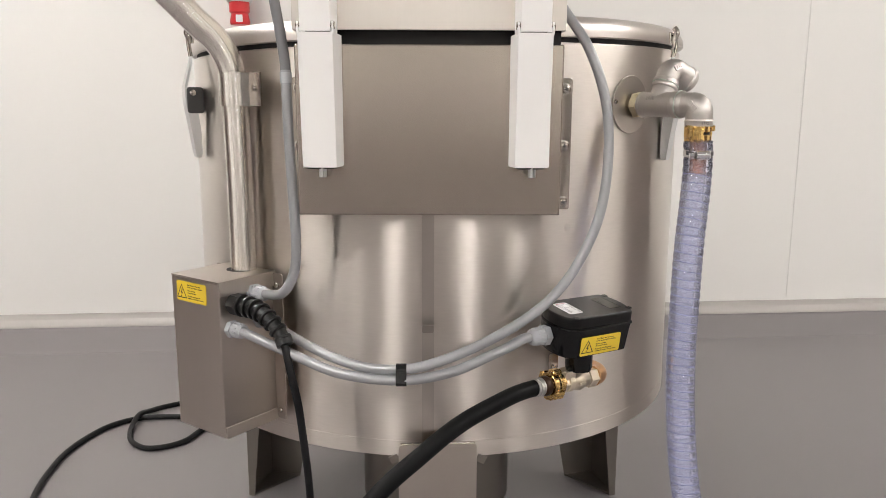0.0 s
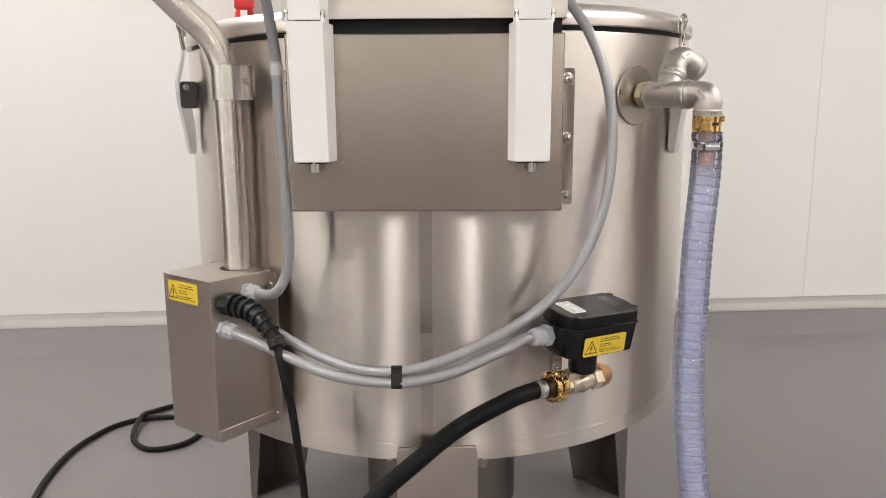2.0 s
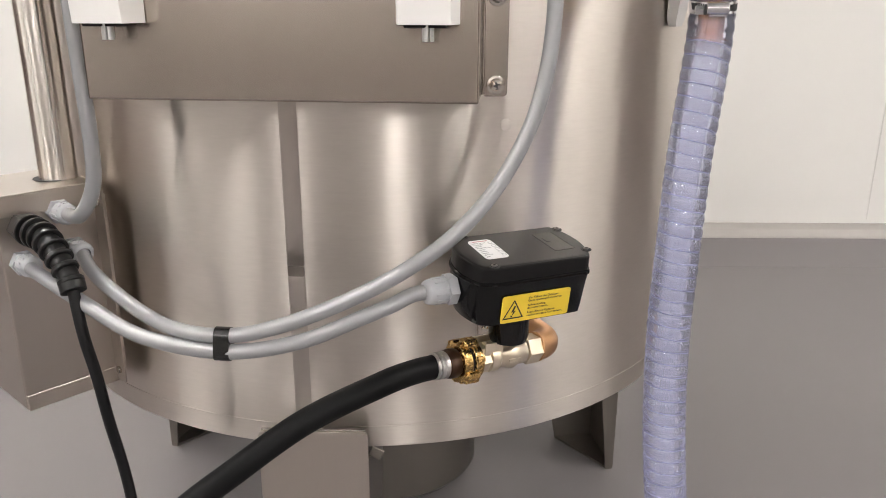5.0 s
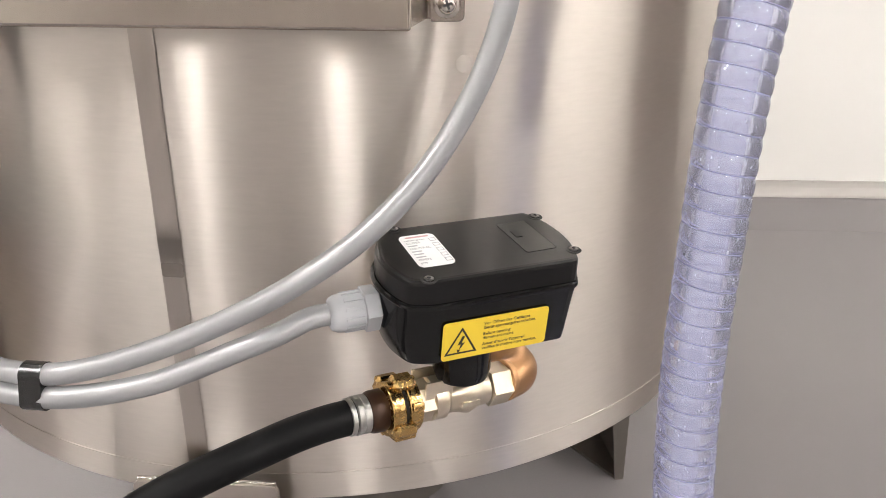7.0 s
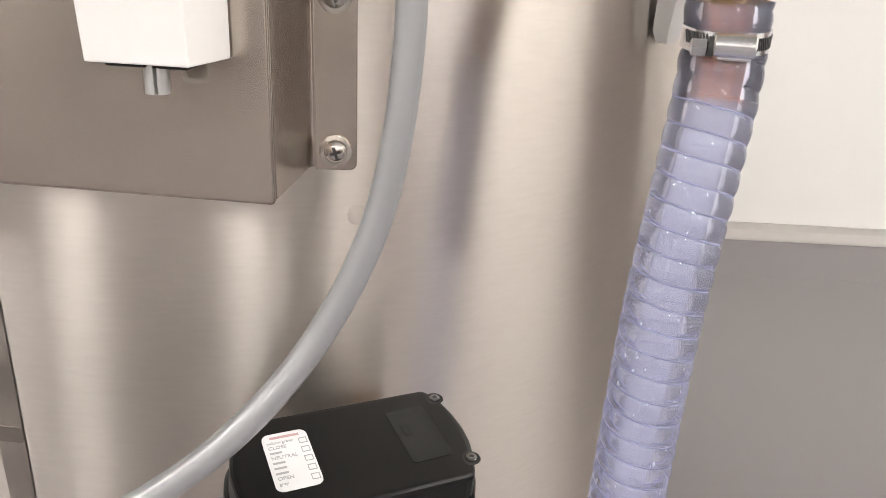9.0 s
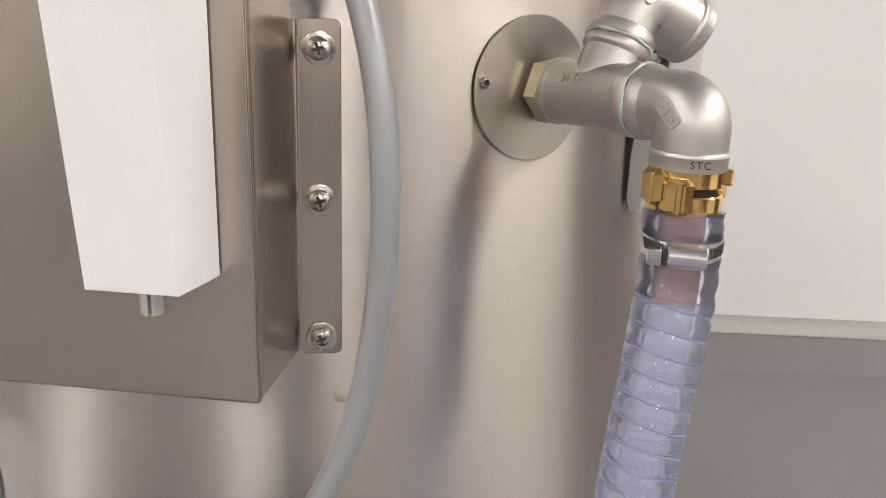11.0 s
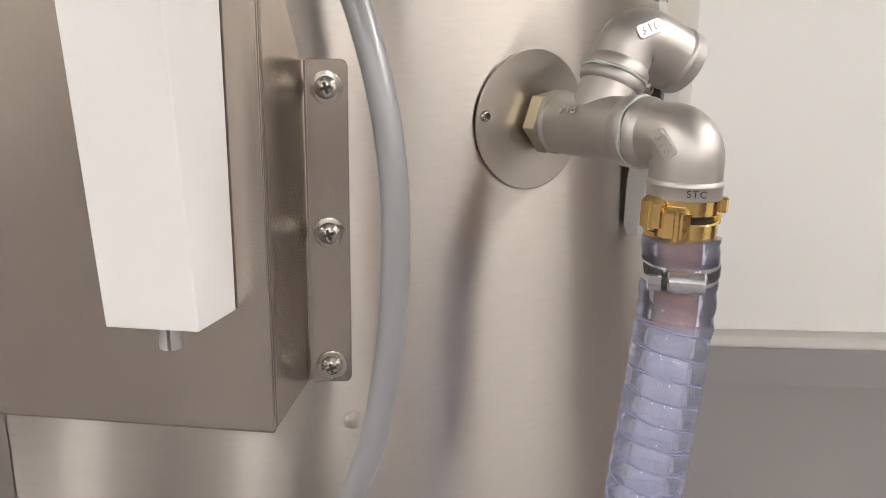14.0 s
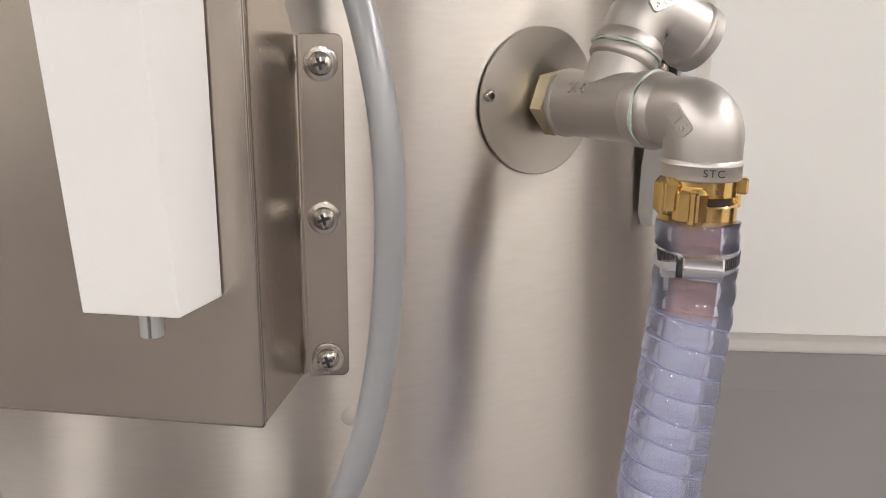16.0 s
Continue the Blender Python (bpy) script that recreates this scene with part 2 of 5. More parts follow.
def lathe(profile, m=None, segs=32, bm=None, closed=False):
    """A turned body: profile of (radius, height) about z."""
    out = bmesh.new()
    rings = []
    for r, z in profile:
        if r < 1e-6:
            rings.append([out.verts.new((0, 0, z))])
        else:
            rings.append([out.verts.new((r * math.cos(2 * math.pi * i / segs), r * math.sin(2 * math.pi * i / segs), z)) for i in range(segs)])
    pairs = list(zip(rings[:-1], rings[1:]))
    if closed:
        pairs.append((rings[-1], rings[0]))
    for a, b in pairs:
        for i in range(segs):
            j = (i + 1) % segs
            if len(a) == 1 and len(b) == 1:
                continue
            if len(a) == 1:
                out.faces.new((a[0], b[i], b[j]))
            elif len(b) == 1:
                out.faces.new((a[i], a[j], b[0]))
            else:
                out.faces.new((a[i], a[j], b[j], b[i]))
    if m is not None:
        out.transform(m)
    return join(bm, out)


def rod(a, b, r, segs=20, bevel=0.0, bm=None, r2=None):
    """A round bar from a to b."""
    L = (Vector(b) - Vector(a)).length
    r2 = r if r2 is None else r2
    e = bevel
    prof = [(0, 0), (r - e, 0), (r, e), (r2, L - e), (r2 - e, L), (0, L)] if e else [(0, 0), (r, 0), (r2, L), (0, L)]
    return lathe(prof, between(a, b), segs, bm)


def hexbar(a, b, across, bevel=0.0008, bm=None, spin=0.0):
    """A hexagonal nut from a to b, with its width across the corners' circle."""
    L = (Vector(b) - Vector(a)).length
    R = across / 2 / math.cos(math.pi / 6)
    e = bevel
    return lathe([(0, 0), (R - 2 * e, 0), (R, e), (R, L - e), (R - 2 * e, L), (0, L)], between(a, b) @ pose(0, 0, 0, 0, 0, spin), 6, bm)


def spline(points, n=12):
    """A smooth line through the points."""
    P = [Vector(p) for p in points]
    Q = [2 * P[0] - P[1], *P, 2 * P[-1] - P[-2]]
    out = []
    for i in range(1, len(Q) - 2):
        a, b, c, d = Q[i - 1:i + 3]
        for k in range(n):
            s = k / n
            out.append(0.5 * (2 * b + (c - a) * s + (2 * a - 5 * b + 4 * c - d) * s * s + (3 * b - a - 3 * c + d) * s ** 3))
    return out + [P[-1]]


def even(points, step):
    """The same line at even steps."""
    out, left, last = [points[0]], step, points[0]
    for p in points[1:]:
        d = (p - last).length
        while d >= left:
            last = last.lerp(p, left / d)
            out.append(last)
            d, left = (p - last).length, step
        left -= d
        last = p
    return out


def tube(line, radius, segs=14, caps=True, bm=None, wave=None):
    """A tube round a line; radius a number or a function of the ring; wave(ring, angle) adds to it."""
    out = bmesh.new()
    side = None
    rings = []
    for i, p in enumerate(line):
        d = (line[min(i + 1, len(line) - 1)] - line[max(i - 1, 0)]).normalized()
        if side is None:
            side = d.orthogonal().normalized()
        side = (side - d * side.dot(d)).normalized()
        other = d.cross(side)
        ring = []
        for k in range(segs):
            a = 2 * math.pi * k / segs
            r = (radius(i) if callable(radius) else radius) + (wave(i, a) if wave else 0.0)
            ring.append(out.verts.new(p + (side * math.cos(a) + other * math.sin(a)) * r))
        rings.append(ring)
    for a, b in zip(rings[:-1], rings[1:]):
        for k in range(segs):
            j = (k + 1) % segs
            out.faces.new((a[k], a[j], b[j], b[k]))
    if caps:
        out.faces.new(rings[0][::-1])
        out.faces.new(rings[-1])
    return join(bm, out)


def arc(centre, u, v, r, a0, a1, n=10):
    """Points of an arc in the plane of u and v."""
    c, u, v = Vector(centre), Vector(u), Vector(v)
    return [c + (u * math.cos(radians(a0 + (a1 - a0) * i / n)) + v * math.sin(radians(a0 + (a1 - a0) * i / n))) * r for i in range(n + 1)]


def prism(outline, z0, z1, m=None, bevel=0.0, bm=None, segs=2):
    """An upright prism over a flat outline of (x, y)."""
    out = bmesh.new()
    low = [out.verts.new((x, y, z0)) for x, y in outline]
    face = out.faces.new(low)
    made = bmesh.ops.extrude_face_region(out, geom=[face])
    bmesh.ops.translate(out, vec=(0, 0, z1 - z0), verts=[v for v in made["geom"] if isinstance(v, bmesh.types.BMVert)])
    bmesh.ops.recalc_face_normals(out, faces=out.faces[:])
    if bevel:
        bmesh.ops.bevel(out, geom=out.edges[:], offset=bevel, segments=segs, affect="EDGES", profile=0.5)
    if m is not None:
        out.transform(m)
    return join(bm, out)


def rounded(w, h, r, n=4):
    """The outline of a rectangle with round corners, centred."""
    pts = []
    for cx, cy, a in ((w / 2 - r, h / 2 - r, 0), (-w / 2 + r, h / 2 - r, 90), (-w / 2 + r, -h / 2 + r, 180), (w / 2 - r, -h / 2 + r, 270)):
        for i in range(n + 1):
            t = radians(a + 90 * i / n)
            pts.append((cx + r * math.cos(t), cy + r * math.sin(t)))
    return pts


def frame_pose(origin, x, y):
    """A pose with the given x and y directions."""
    x, y = Vector(x).normalized(), Vector(y).normalized()
    z = x.cross(y).normalized()
    y = z.cross(x)
    m = Matrix((x, y, z)).transposed().to_4x4()
    m.translation = Vector(origin)
    return m


# ---- the room ----
WALL_ANGLE = 4.71
CEIL = 2.75
FRONT_DARK_TOP = 0.76
SIDE_DARK_TOP = 1.45
BACK = pose(0, 2.8126, 0, 0, 0, WALL_ANGLE)


def setting(name, bm, mat, label, category, sharp=35.0):
    return tagged(part(name, bm, mat, None, "", True, sharp), label, category, "", "structure")


setting("floor", block((9.0, 10.2, 0.1), pose(0, -1.4, -0.05)), floor_coat, "smooth grey coated industrial floor with faint speckles", "floor")
wall_back = setting("wall_back", block((9.4, 0.12, CEIL), BACK @ pose(0, 0.06, CEIL / 2)), wall_paint, "white hygienic wall panels behind the steel drum", "wall")
setting("wall_left", block((0.12, 9.8, CEIL), pose(-3.9, -1.4, CEIL / 2)), wall_paint, "plain white wall panel", "wall")
setting("wall_right", block((0.12, 9.8, CEIL), pose(3.6, -1.4, CEIL / 2)), wall_paint, "plain white wall panel", "wall")
# brown pieces added, unseen, to darken what the steel reflects; gaps stay white
for name, x, y0, y1, top in (("wall_left_darkener", -3.835, -0.8, 0.499, SIDE_DARK_TOP), ("wall_left_darkener", -3.835, 0.50, 1.70, CEIL - 0.01), ("wall_left_darkener", -3.835, 1.701, 2.4, SIDE_DARK_TOP), ("wall_right_darkener", 3.535, 1.45, 2.9, SIDE_DARK_TOP), ("wall_right_darkener", 3.535, -3.2, -0.3, SIDE_DARK_TOP)):
    setting(name, block((0.03, y1 - y0, top), pose(x, (y0 + y1) / 2, top / 2), 0.004), reflection_dark, "unseen brown wall piece added to darken reflections", "wall")
setting("wall_front", block((9.0, 0.12, CEIL - FRONT_DARK_TOP), pose(0, -5.2, (CEIL + FRONT_DARK_TOP) / 2)), wall_paint, "plain white upper wall", "wall")
# added out of view: gives the housing panel its dark lower reflection
setting("wall_front_darkener", block((9.0, 0.14, FRONT_DARK_TOP - 0.001), pose(0, -5.2, (FRONT_DARK_TOP - 0.001) / 2)), reflection_dark, "unseen brown wall piece added to darken reflections", "wall")
setting("ceiling", block((9.0, 10.0, 0.1), pose(0, -1.4, CEIL + 0.05)), ceiling_paint, "plain grey ceiling", "ceiling")

# cove strip along the foot of the back wall, one long profile
def cove_profile():
    return [(0.0, 0.097), (-0.004, 0.097), (-0.005, 0.096), (-0.006, 0.078), (-0.009, 0.075), (-0.018, 0.070), (-0.026, 0.062), (-0.029, 0.056), (-0.029, 0.052), (0.0, 0.052)]


def rise_profile():
    """The floor coating turned up at the wall."""
    pts = [(0.0, 0.0525)]
    for i in range(9):
        pts.append((-0.0285 - 0.15 * i / 8, 0.0525 * (1 - i / 8) ** 1.2 - 0.0010 * i / 8))
    pts += [(-0.1795, -0.01), (0.0, -0.01)]
    return pts


def extrusion(profile, x0, x1, m):
    out = bmesh.new()
    ends = [[out.verts.new((x, y, z)) for y, z in profile] for x in (x0, x1)]
    k = len(ends[0])
    for i in range(k):
        j = (i + 1) % k
        out.faces.new((ends[0][i], ends[0][j], ends[1][j], ends[1][i]))
    out.faces.new(ends[0])
    out.faces.new(ends[1][::-1])
    out.transform(m)
    return out


cove = extrusion(cove_profile(), -3.8, 3.5, BACK)
setting("floor_rise", extrusion(rise_profile(), -3.8, 3.5, BACK), floor_coat, "grey floor coating turned up at the wall", "floor", 50)
setting("baseboard", cove, cove_paint, "grey coved skirting strip along the white wall", "skirting", 50)

# joints between the wall panels
for x in (1.36, 2.55):
    part("panel_joint", block((0.003, 0.003, CEIL - 0.11), BACK @ pose(x, -0.001, (CEIL + 0.11) / 2)), shadow_joint, wall_back, "", True)


def ceiling_light(x, y, wide, long, light):
    lamp = thing("ceiling_light", (x, y, CEIL), "white ceiling light with a glowing diffuser", "ceiling light", "ceiling lights in rows")
    part("frame", block((wide + 0.05, long + 0.06, 0.03), pose(0, 0, -0.015), 0.004), white_paint, lamp, "", True)
    part("diffuser", block((wide, long, 0.012), pose(0, 0, -0.0365), 0.003), light, lamp, "glowing white diffuser", True)
    return lamp


# the two at y -4.4 are unseen extras that strengthen the drum's bright streaks
for lx, ly in ((2.70, 0.0), (2.70, 1.35), (-1.66, -0.10), (-3.2, -0.35), (1.02, -2.5), (-1.45, -2.5), (2.9, -2.5), (-1.6, 2.0), (1.55, -4.4), (-2.0, -4.4)):
    ceiling_light(lx, ly, 0.08, 1.20, lamp_glow)

# ---- the steel drum ----
CX, CY, R = -0.0125, 1.518, 0.445
Z_BAND, Z_FOOT, Z_RIM = 0.3445, 0.320, 0.919
AXIS = Matrix.Translation((CX, CY, 0))


def on_drum(angle, z, r=R):
    """A point at that angle from the front, to the right, and its way outwards."""
    a = radians(angle)
    out = Vector((math.sin(a), -math.cos(a), 0))
    return Vector((CX, CY, z)) + out * r, out


def askew(bm):
    """The rim rises a little towards +x."""
    for v in bm.verts:
        if v.co.z > 0.85:
            v.co.z += (v.co.x - CX) * 0.0174
    return bm


drum = thing("steel_drum", (CX, CY, 0), "large round brushed stainless steel drum on three sheet legs", "drum")
part("shell", askew(lathe([(R, Z_BAND - 0.004), (R, Z_RIM - 0.002), (R - 0.0015, Z_RIM), (R - 0.02, Z_RIM), (R - 0.02, 0.40)], AXIS, 160)), brushed, drum, "brushed stainless steel shell")
part("base_ring", lathe([(R - 0.03, Z_FOOT), (R + 0.0002, Z_FOOT), (R + 0.0006, Z_FOOT + 0.001), (R + 0.0006, Z_BAND - 0.0002), (R - 0.0010, Z_BAND), (R - 0.03, Z_BAND)], AXIS, 160), brushed, drum, "brushed steel ring round the foot")
# underside, sump and legs carry the shade below the drum in their colour
part("underside", lathe([(0, Z_FOOT + 0.003), (R - 0.02, Z_FOOT + 0.003), (R - 0.02, Z_FOOT + 0.01), (0, Z_FOOT + 0.01)], AXIS, 64), shaded_leg_steel, drum)
part("sump", lathe([(0.150, Z_FOOT + 0.003), (0.150, 0.045), (0.135, 0.030), (0, 0.028)], AXIS, 64), shaded_leg_steel, drum, "round steel sump under the drum")
part("gasket", askew(lathe([(R - 0.022, Z_RIM), (R - 0.006, Z_RIM), (R - 0.006, Z_RIM + 0.009), (R - 0.022, Z_RIM + 0.009)], AXIS, 96)), dark_gap, drum, "black rubber gasket under the lid")
# ground weld down the front of the shell
weld = bmesh.new()
cols = []
for k in range(4):
    p, _ = on_drum(-1.55 + (k - 1.5) * 0.75, 0.0, R + 0.0006)
    cols.append([weld.verts.new((p.x, p.y, z)) for z in (Z_BAND, 0.55, 0.74, Z_RIM - 0.006)])
for a, b in zip(cols[:-1], cols[1:]):
    for i in range(3):
        weld.faces.new((a[i], b[i], b[i + 1], a[i + 1]))
part("weld_seam", weld, seam_steel, drum, "ground vertical weld seam")
mark = on_drum(-1.55, 0.517, R + 0.0009)[0]
part("weld_mark", prism(rounded(0.0165, 0.011, 0.002), -0.0002, 0.0002, frame_pose(mark, (1, 0, 0), (0, 0, 1))), seam_mark, drum, "dark mark on the weld")
# a spot dimple on the shell
for ang, z in ((25.5, 0.6595),):
    p, o = on_drum(ang, z, R + 0.0004)
    part("dimple", lathe([(0, 0.0007), (0.004, 0.0006), (0.006, 0)], between(p, p + o), 20), brushed, drum)


def sheet(corners, thick, bm=None):
    """A plate over a flat run of corners, thickened evenly to both sides."""
    out = bmesh.new()
    P = [Vector(c) for c in corners]
    n = (P[1] - P[0]).cross(P[2] - P[0]).normalized() * thick / 2
    a = [out.verts.new(p + n) for p in P]
    b = [out.verts.new(p - n) for p in P]
    out.faces.new(a)
    out.faces.new(b[::-1])
    for i in range(len(P)):
        j = (i + 1) % len(P)
        out.faces.new((a[i], b[i], b[j], a[j]))
    return join(bm, out)


def back_leg(angle, side, r):
    """A folded sheet leg: web outside, a deep and a shallow flange turned to the middle, and a foot."""
    p, o = on_drum(angle, 0.0, r)
    t = Vector((-o.y, o.x, 0)) * side
    top = Z_FOOT + 0.002
    up = Vector((0, 0, 1))
    near, far = p - t * 0.055, p + t * 0.055
    leg = part("leg", sheet((near, far, far + up * top, near + up * top), 0.003), shaded_leg_steel, drum, "folded stainless steel leg")
    part("flange", sheet((near, near - o * 0.012, near - o * 0.046 + up * top, near + up * top), 0.003), shaded_leg_steel, leg)
    part("flange", sheet((far, far - o * 0.070, far - o * 0.130 + up * top, far + up * top), 0.003), shaded_leg_steel, leg)
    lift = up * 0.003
    part("foot", sheet((near - o * 0.012 + lift, far - o * 0.070 + lift, far + lift, near + lift), 0.004), shaded_leg_steel, leg)


back_leg(104.0, 1, 0.3876)
back_leg(-103.5, -1, 0.404)
front = thing("front_leg_plate", (-0.01, 1.05, 0), "plain folded steel leg plate at the drum's front", "leg")
plate = prism(rounded(0.114, 0.351, 0.006), 0, 0.003, frame_pose((-0.010, 1.0515, 0.1755), (1, 0.06, 0), (0, 0, 1)), 0.0006)
part("web", plate, box_steel, front)
part("hem", rod((-0.064, 1.0490, 0.3512), (0.044, 1.0555, 0.3512), 0.0016, 12, 0.0004), bolt_steel, front, "bright top edge of the leg plate")
for s in (-1, 1):
    part("flange", sheet(((-0.01 + s * 0.056, 1.053, 0.0), (-0.01 + s * 0.056, 1.053, 0.318), (-0.01 + s * 0.056, 1.145, 0.318), (-0.01 + s * 0.056, 1.075, 0.0)), 0.003), shaded_leg_steel, front)
    part("tab", block((0.014, 0.003, 0.012), pose(-0.01 + s * 0.064, 1.060, 0.323, 0, 25 * s, 0), 0.001), shaded_leg_steel, front)

# ---- the lid ----
LID = AXIS @ pose(0, 0, 0.93, 0, -1.0, 0) @ pose(0, 0, -0.9337)  # the lid sits a little askew
lid = thing("drum_lid", (CX, CY, Z_RIM + 0.012), "round brushed steel lid with a rolled rim, closed", "lid")
prof = [(R - 0.02, 0.9325), (R + 0.002, 0.9292), (R + 0.005, 0.9310), (R + 0.005, 0.9385)]
for i in range(1, 9):
    a = radians(90 * i / 8)
    prof.append((R + 0.005 - 0.030 * (1 - math.cos(a)), 0.9385 + 0.0228 * math.sin(a)))
prof += [(R - 0.028, 0.9608)]
part("rim", lathe(prof, LID, 160), lid_rim, lid, "rolled steel rim")
part("top_plate", lathe([(R - 0.026, 0.9608), (R - 0.05, 0.963), (R - 0.09, 0.964), (0, 0.968)], LID, 96), brushed, lid)


def latch(angle, lift=0.0):
    """A toggle latch: hook on the lid, wire bail, pivot block, hanging lever."""
    p, o = on_drum(angle, 0.0)
    t = Vector((-o.y, o.x, 0))
    m = frame_pose(p + o * lift, t, (0, 0, 1))  # x along the wall, y up, z outwards
    ob = thing("toggle_latch", m, "closed toggle latch with a wire bail and a pale steel lever", "latch", "latches round the lid")
    part("pivot_block", prism(rounded(0.021 + lift, 0.042, 0.005), -0.0142, 0.0142, frame_pose((0, 0.842, 0.0105 - lift / 2), (0, 0, 1), (0, 1, 0)), 0.0012), dark_metal, ob, "dark grey pivot block", True)
    for s in (-1, 1):
        part("pin", lathe([(0, 0), (0.0052, 0), (0.0050, 0.0016), (0.0030, 0.0026), (0, 0.0028)], between((s * 0.0142, 0.854, 0.012), (s * 0.03, 0.854, 0.012)), 16), bolt_steel, ob, "", True)
    bar = bmesh.new()
    rings = []
    for out, z, w, deep in ((0.0105, 0.912, 0.006, 0.003), (0.0135, 0.897, 0.0085, 0.0035), (0.0235, 0.863, 0.0120, 0.0040), (0.0225, 0.835, 0.0125, 0.0040), (0.0200, 0.820, 0.0125, 0.0160), (0.0155, 0.790, 0.0120, 0.0150), (0.0110, 0.757, 0.0110, 0.0110), (0.0095, 0.749, 0.008, 0.0080)):
        rings.append([bar.verts.new(v) for v in ((-w, z, out), (w, z, out), (w, z, out - deep), (w - 0.0014, z, out - deep), (w - 0.0014, z, out - 0.0014), (-w + 0.0014, z, out - 0.0014), (-w + 0.0014, z, out - deep), (-w, z, out - deep))])
    for a, b in zip(rings[:-1], rings[1:]):
        for i in range(8):
            j = (i + 1) % 8
            bar.faces.new((a[i], a[j], b[j], b[i]))
    bar.faces.new(rings[0])
    bar.faces.new(rings[-1][::-1])
    lever = part("lever", bar, satin_zinc, ob, "pale steel lever", True)
    for s in (-1, 1):
        tang_plate = [(0.0010, 0.916), (0.0060, 0.916), (0.0130, 0.866), (-lift + 0.001, 0.858)]
        part("bracket_cheek", prism(tang_plate, -0.0007, 0.0007, frame_pose((s * 0.0105, 0, 0), (0, 0, 1), (0, 1, 0))), satin_zinc, lever)
    wire = [Vector(v) for v in ((-0.006, 0.912, 0.009), (-0.008, 0.930, 0.011), (-0.007, 0.947, 0.012), (0.0, 0.952, 0.012), (0.007, 0.947, 0.012), (0.008, 0.930, 0.011), (0.006, 0.912, 0.009))]
    part("bail", tube(spline(wire, 6), 0.0020, 8), bolt_steel, ob, "bent wire bail", True)
    hook = tube(spline([Vector(v) for v in ((0, 0.936, 0.004), (0, 0.942, 0.011), (0, 0.950, 0.014), (0, 0.957, 0.009))], 6), 0.0042, 8)
    part("hook", hook, bolt_steel, ob, "", True)
    part("hook_plate", block((0.024, 0.018, 0.003), pose(0, 0.941, 0.0065), 0.001), bolt_steel, ob, "", True)


latch(-60.5, 0.006)
latch(55.5, 0.002)

# ---- hinge housing on the drum ----
PX0, PX1, PY, PZ0, PZ1 = -0.200, 0.1555, 1.042, 0.687, 0.9135
housing = thing("hinge_housing", ((PX0 + PX1) / 2, PY + 0.05, PZ0), "satin stainless steel sheet housing screwed to the drum", "housing")
face = block((PX1 - PX0, 0.0046, PZ1 - PZ0), pose((PX0 + PX1) / 2, PY + 0.0023, (PZ0 + PZ1) / 2), 0.0021, 3)
part("cover_sheet", face, panel_steel, housing)
for x in (PX0 + 0.00125, PX1 - 0.00125):
    cheek = prism([(PY + 0.0040, PZ0 + 0.002), (PY + 0.0665, PZ0 + 0.002), (PY + 0.0665, 0.872), (PY + 0.030, PZ1 - 0.002), (PY + 0.0040, PZ1 - 0.002)], -0.00125, 0.00125, frame_pose((x, 0, 0), (0, 1, 0), (0, 0, 1)), 0.0003)
    part("side_sheet", cheek, panel_steel, housing)
part("top_fold", block((PX1 - PX0 - 0.006, 0.020, 0.0025), pose((PX0 + PX1) / 2, PY + 0.0126, PZ1 - 0.0012), 0.0006), panel_steel, housing)
part("bottom_fold", block((PX1 - PX0 - 0.006, 0.012, 0.0025), pose((PX0 + PX1) / 2, PY + 0.0086, PZ0 + 0.0015), 0.0006), panel_steel, housing)


def pan_bolt(m, parent, r=0.0062):
    """A domed cross-head screw on a washer, along the pose's z."""
    w = part("washer", lathe([(0, 0), (0.0086, 0), (0.0089, 0.0004), (0.0088, 0.0014), (0.0080, 0.0017), (0, 0.0017)], m, 28), bolt_steel, parent)
    dome = [(r, 0.0016), (r, 0.0024)]
    for i in range(1, 7):
        a = radians(75 * i / 6)
        dome.append((r * math.cos(a) ** 0.8, 0.0024 + 0.0038 * math.sin(a)))
    dome.append((0, 0.0062))
    part("screw_head", lathe(dome, m, 24), bolt_steel, w)
    slot = block((0.0062, 0.0017, 0.0012), m @ pose(0, 0, 0.0060, 0, 0, 18), 0.0002)
    join(slot, block((0.0017, 0.0062, 0.0012), m @ pose(0, 0, 0.0060, 0, 0, 18), 0.0002))
    part("cross_slot", slot, dark_metal, w)


def flange(s, x):
    """The fold with three bolts beside the side sheet, lying against the drum."""
    run = Vector((s, 0.20, 0)).normalized()
    mid = Vector((x + (0.0112 if s > 0 else -0.0050), PY + 0.0680, 0.780))
    m = frame_pose(mid, run * s, (0, 0, 1))
    wing = prism(rounded(0.0262, 0.186, 0.004), -0.00125, 0.00125, m, 0.0005)
    part("flange", wing, panel_steel, housing, "screwed side flange")
    yf, fr = PY + 0.0652, 0.0042
    fillet = [(x - s * 0.001, yf + 0.0012), (x - s * 0.001, yf - fr), (x, yf - fr)]
    fillet += [(x + s * fr * (1 - math.cos(radians(15 * k))), yf - fr + fr * math.sin(radians(15 * k))) for k in range(1, 6)]
    fillet += [(x + s * fr, yf), (x + s * fr, yf + 0.0012)]
    part("fold", prism(fillet[::s], 0.689, 0.872), panel_steel, housing)
    for z in (0.858, 0.778, 0.698):
        pan_bolt(frame_pose(mid + run * 0.0015 + Vector((0, 0, z - 0.780)), run * s, (0, 0, 1)) @ pose(0, 0, 0.00125), housing)


flange(1, PX1)
flange(-1, PX0)

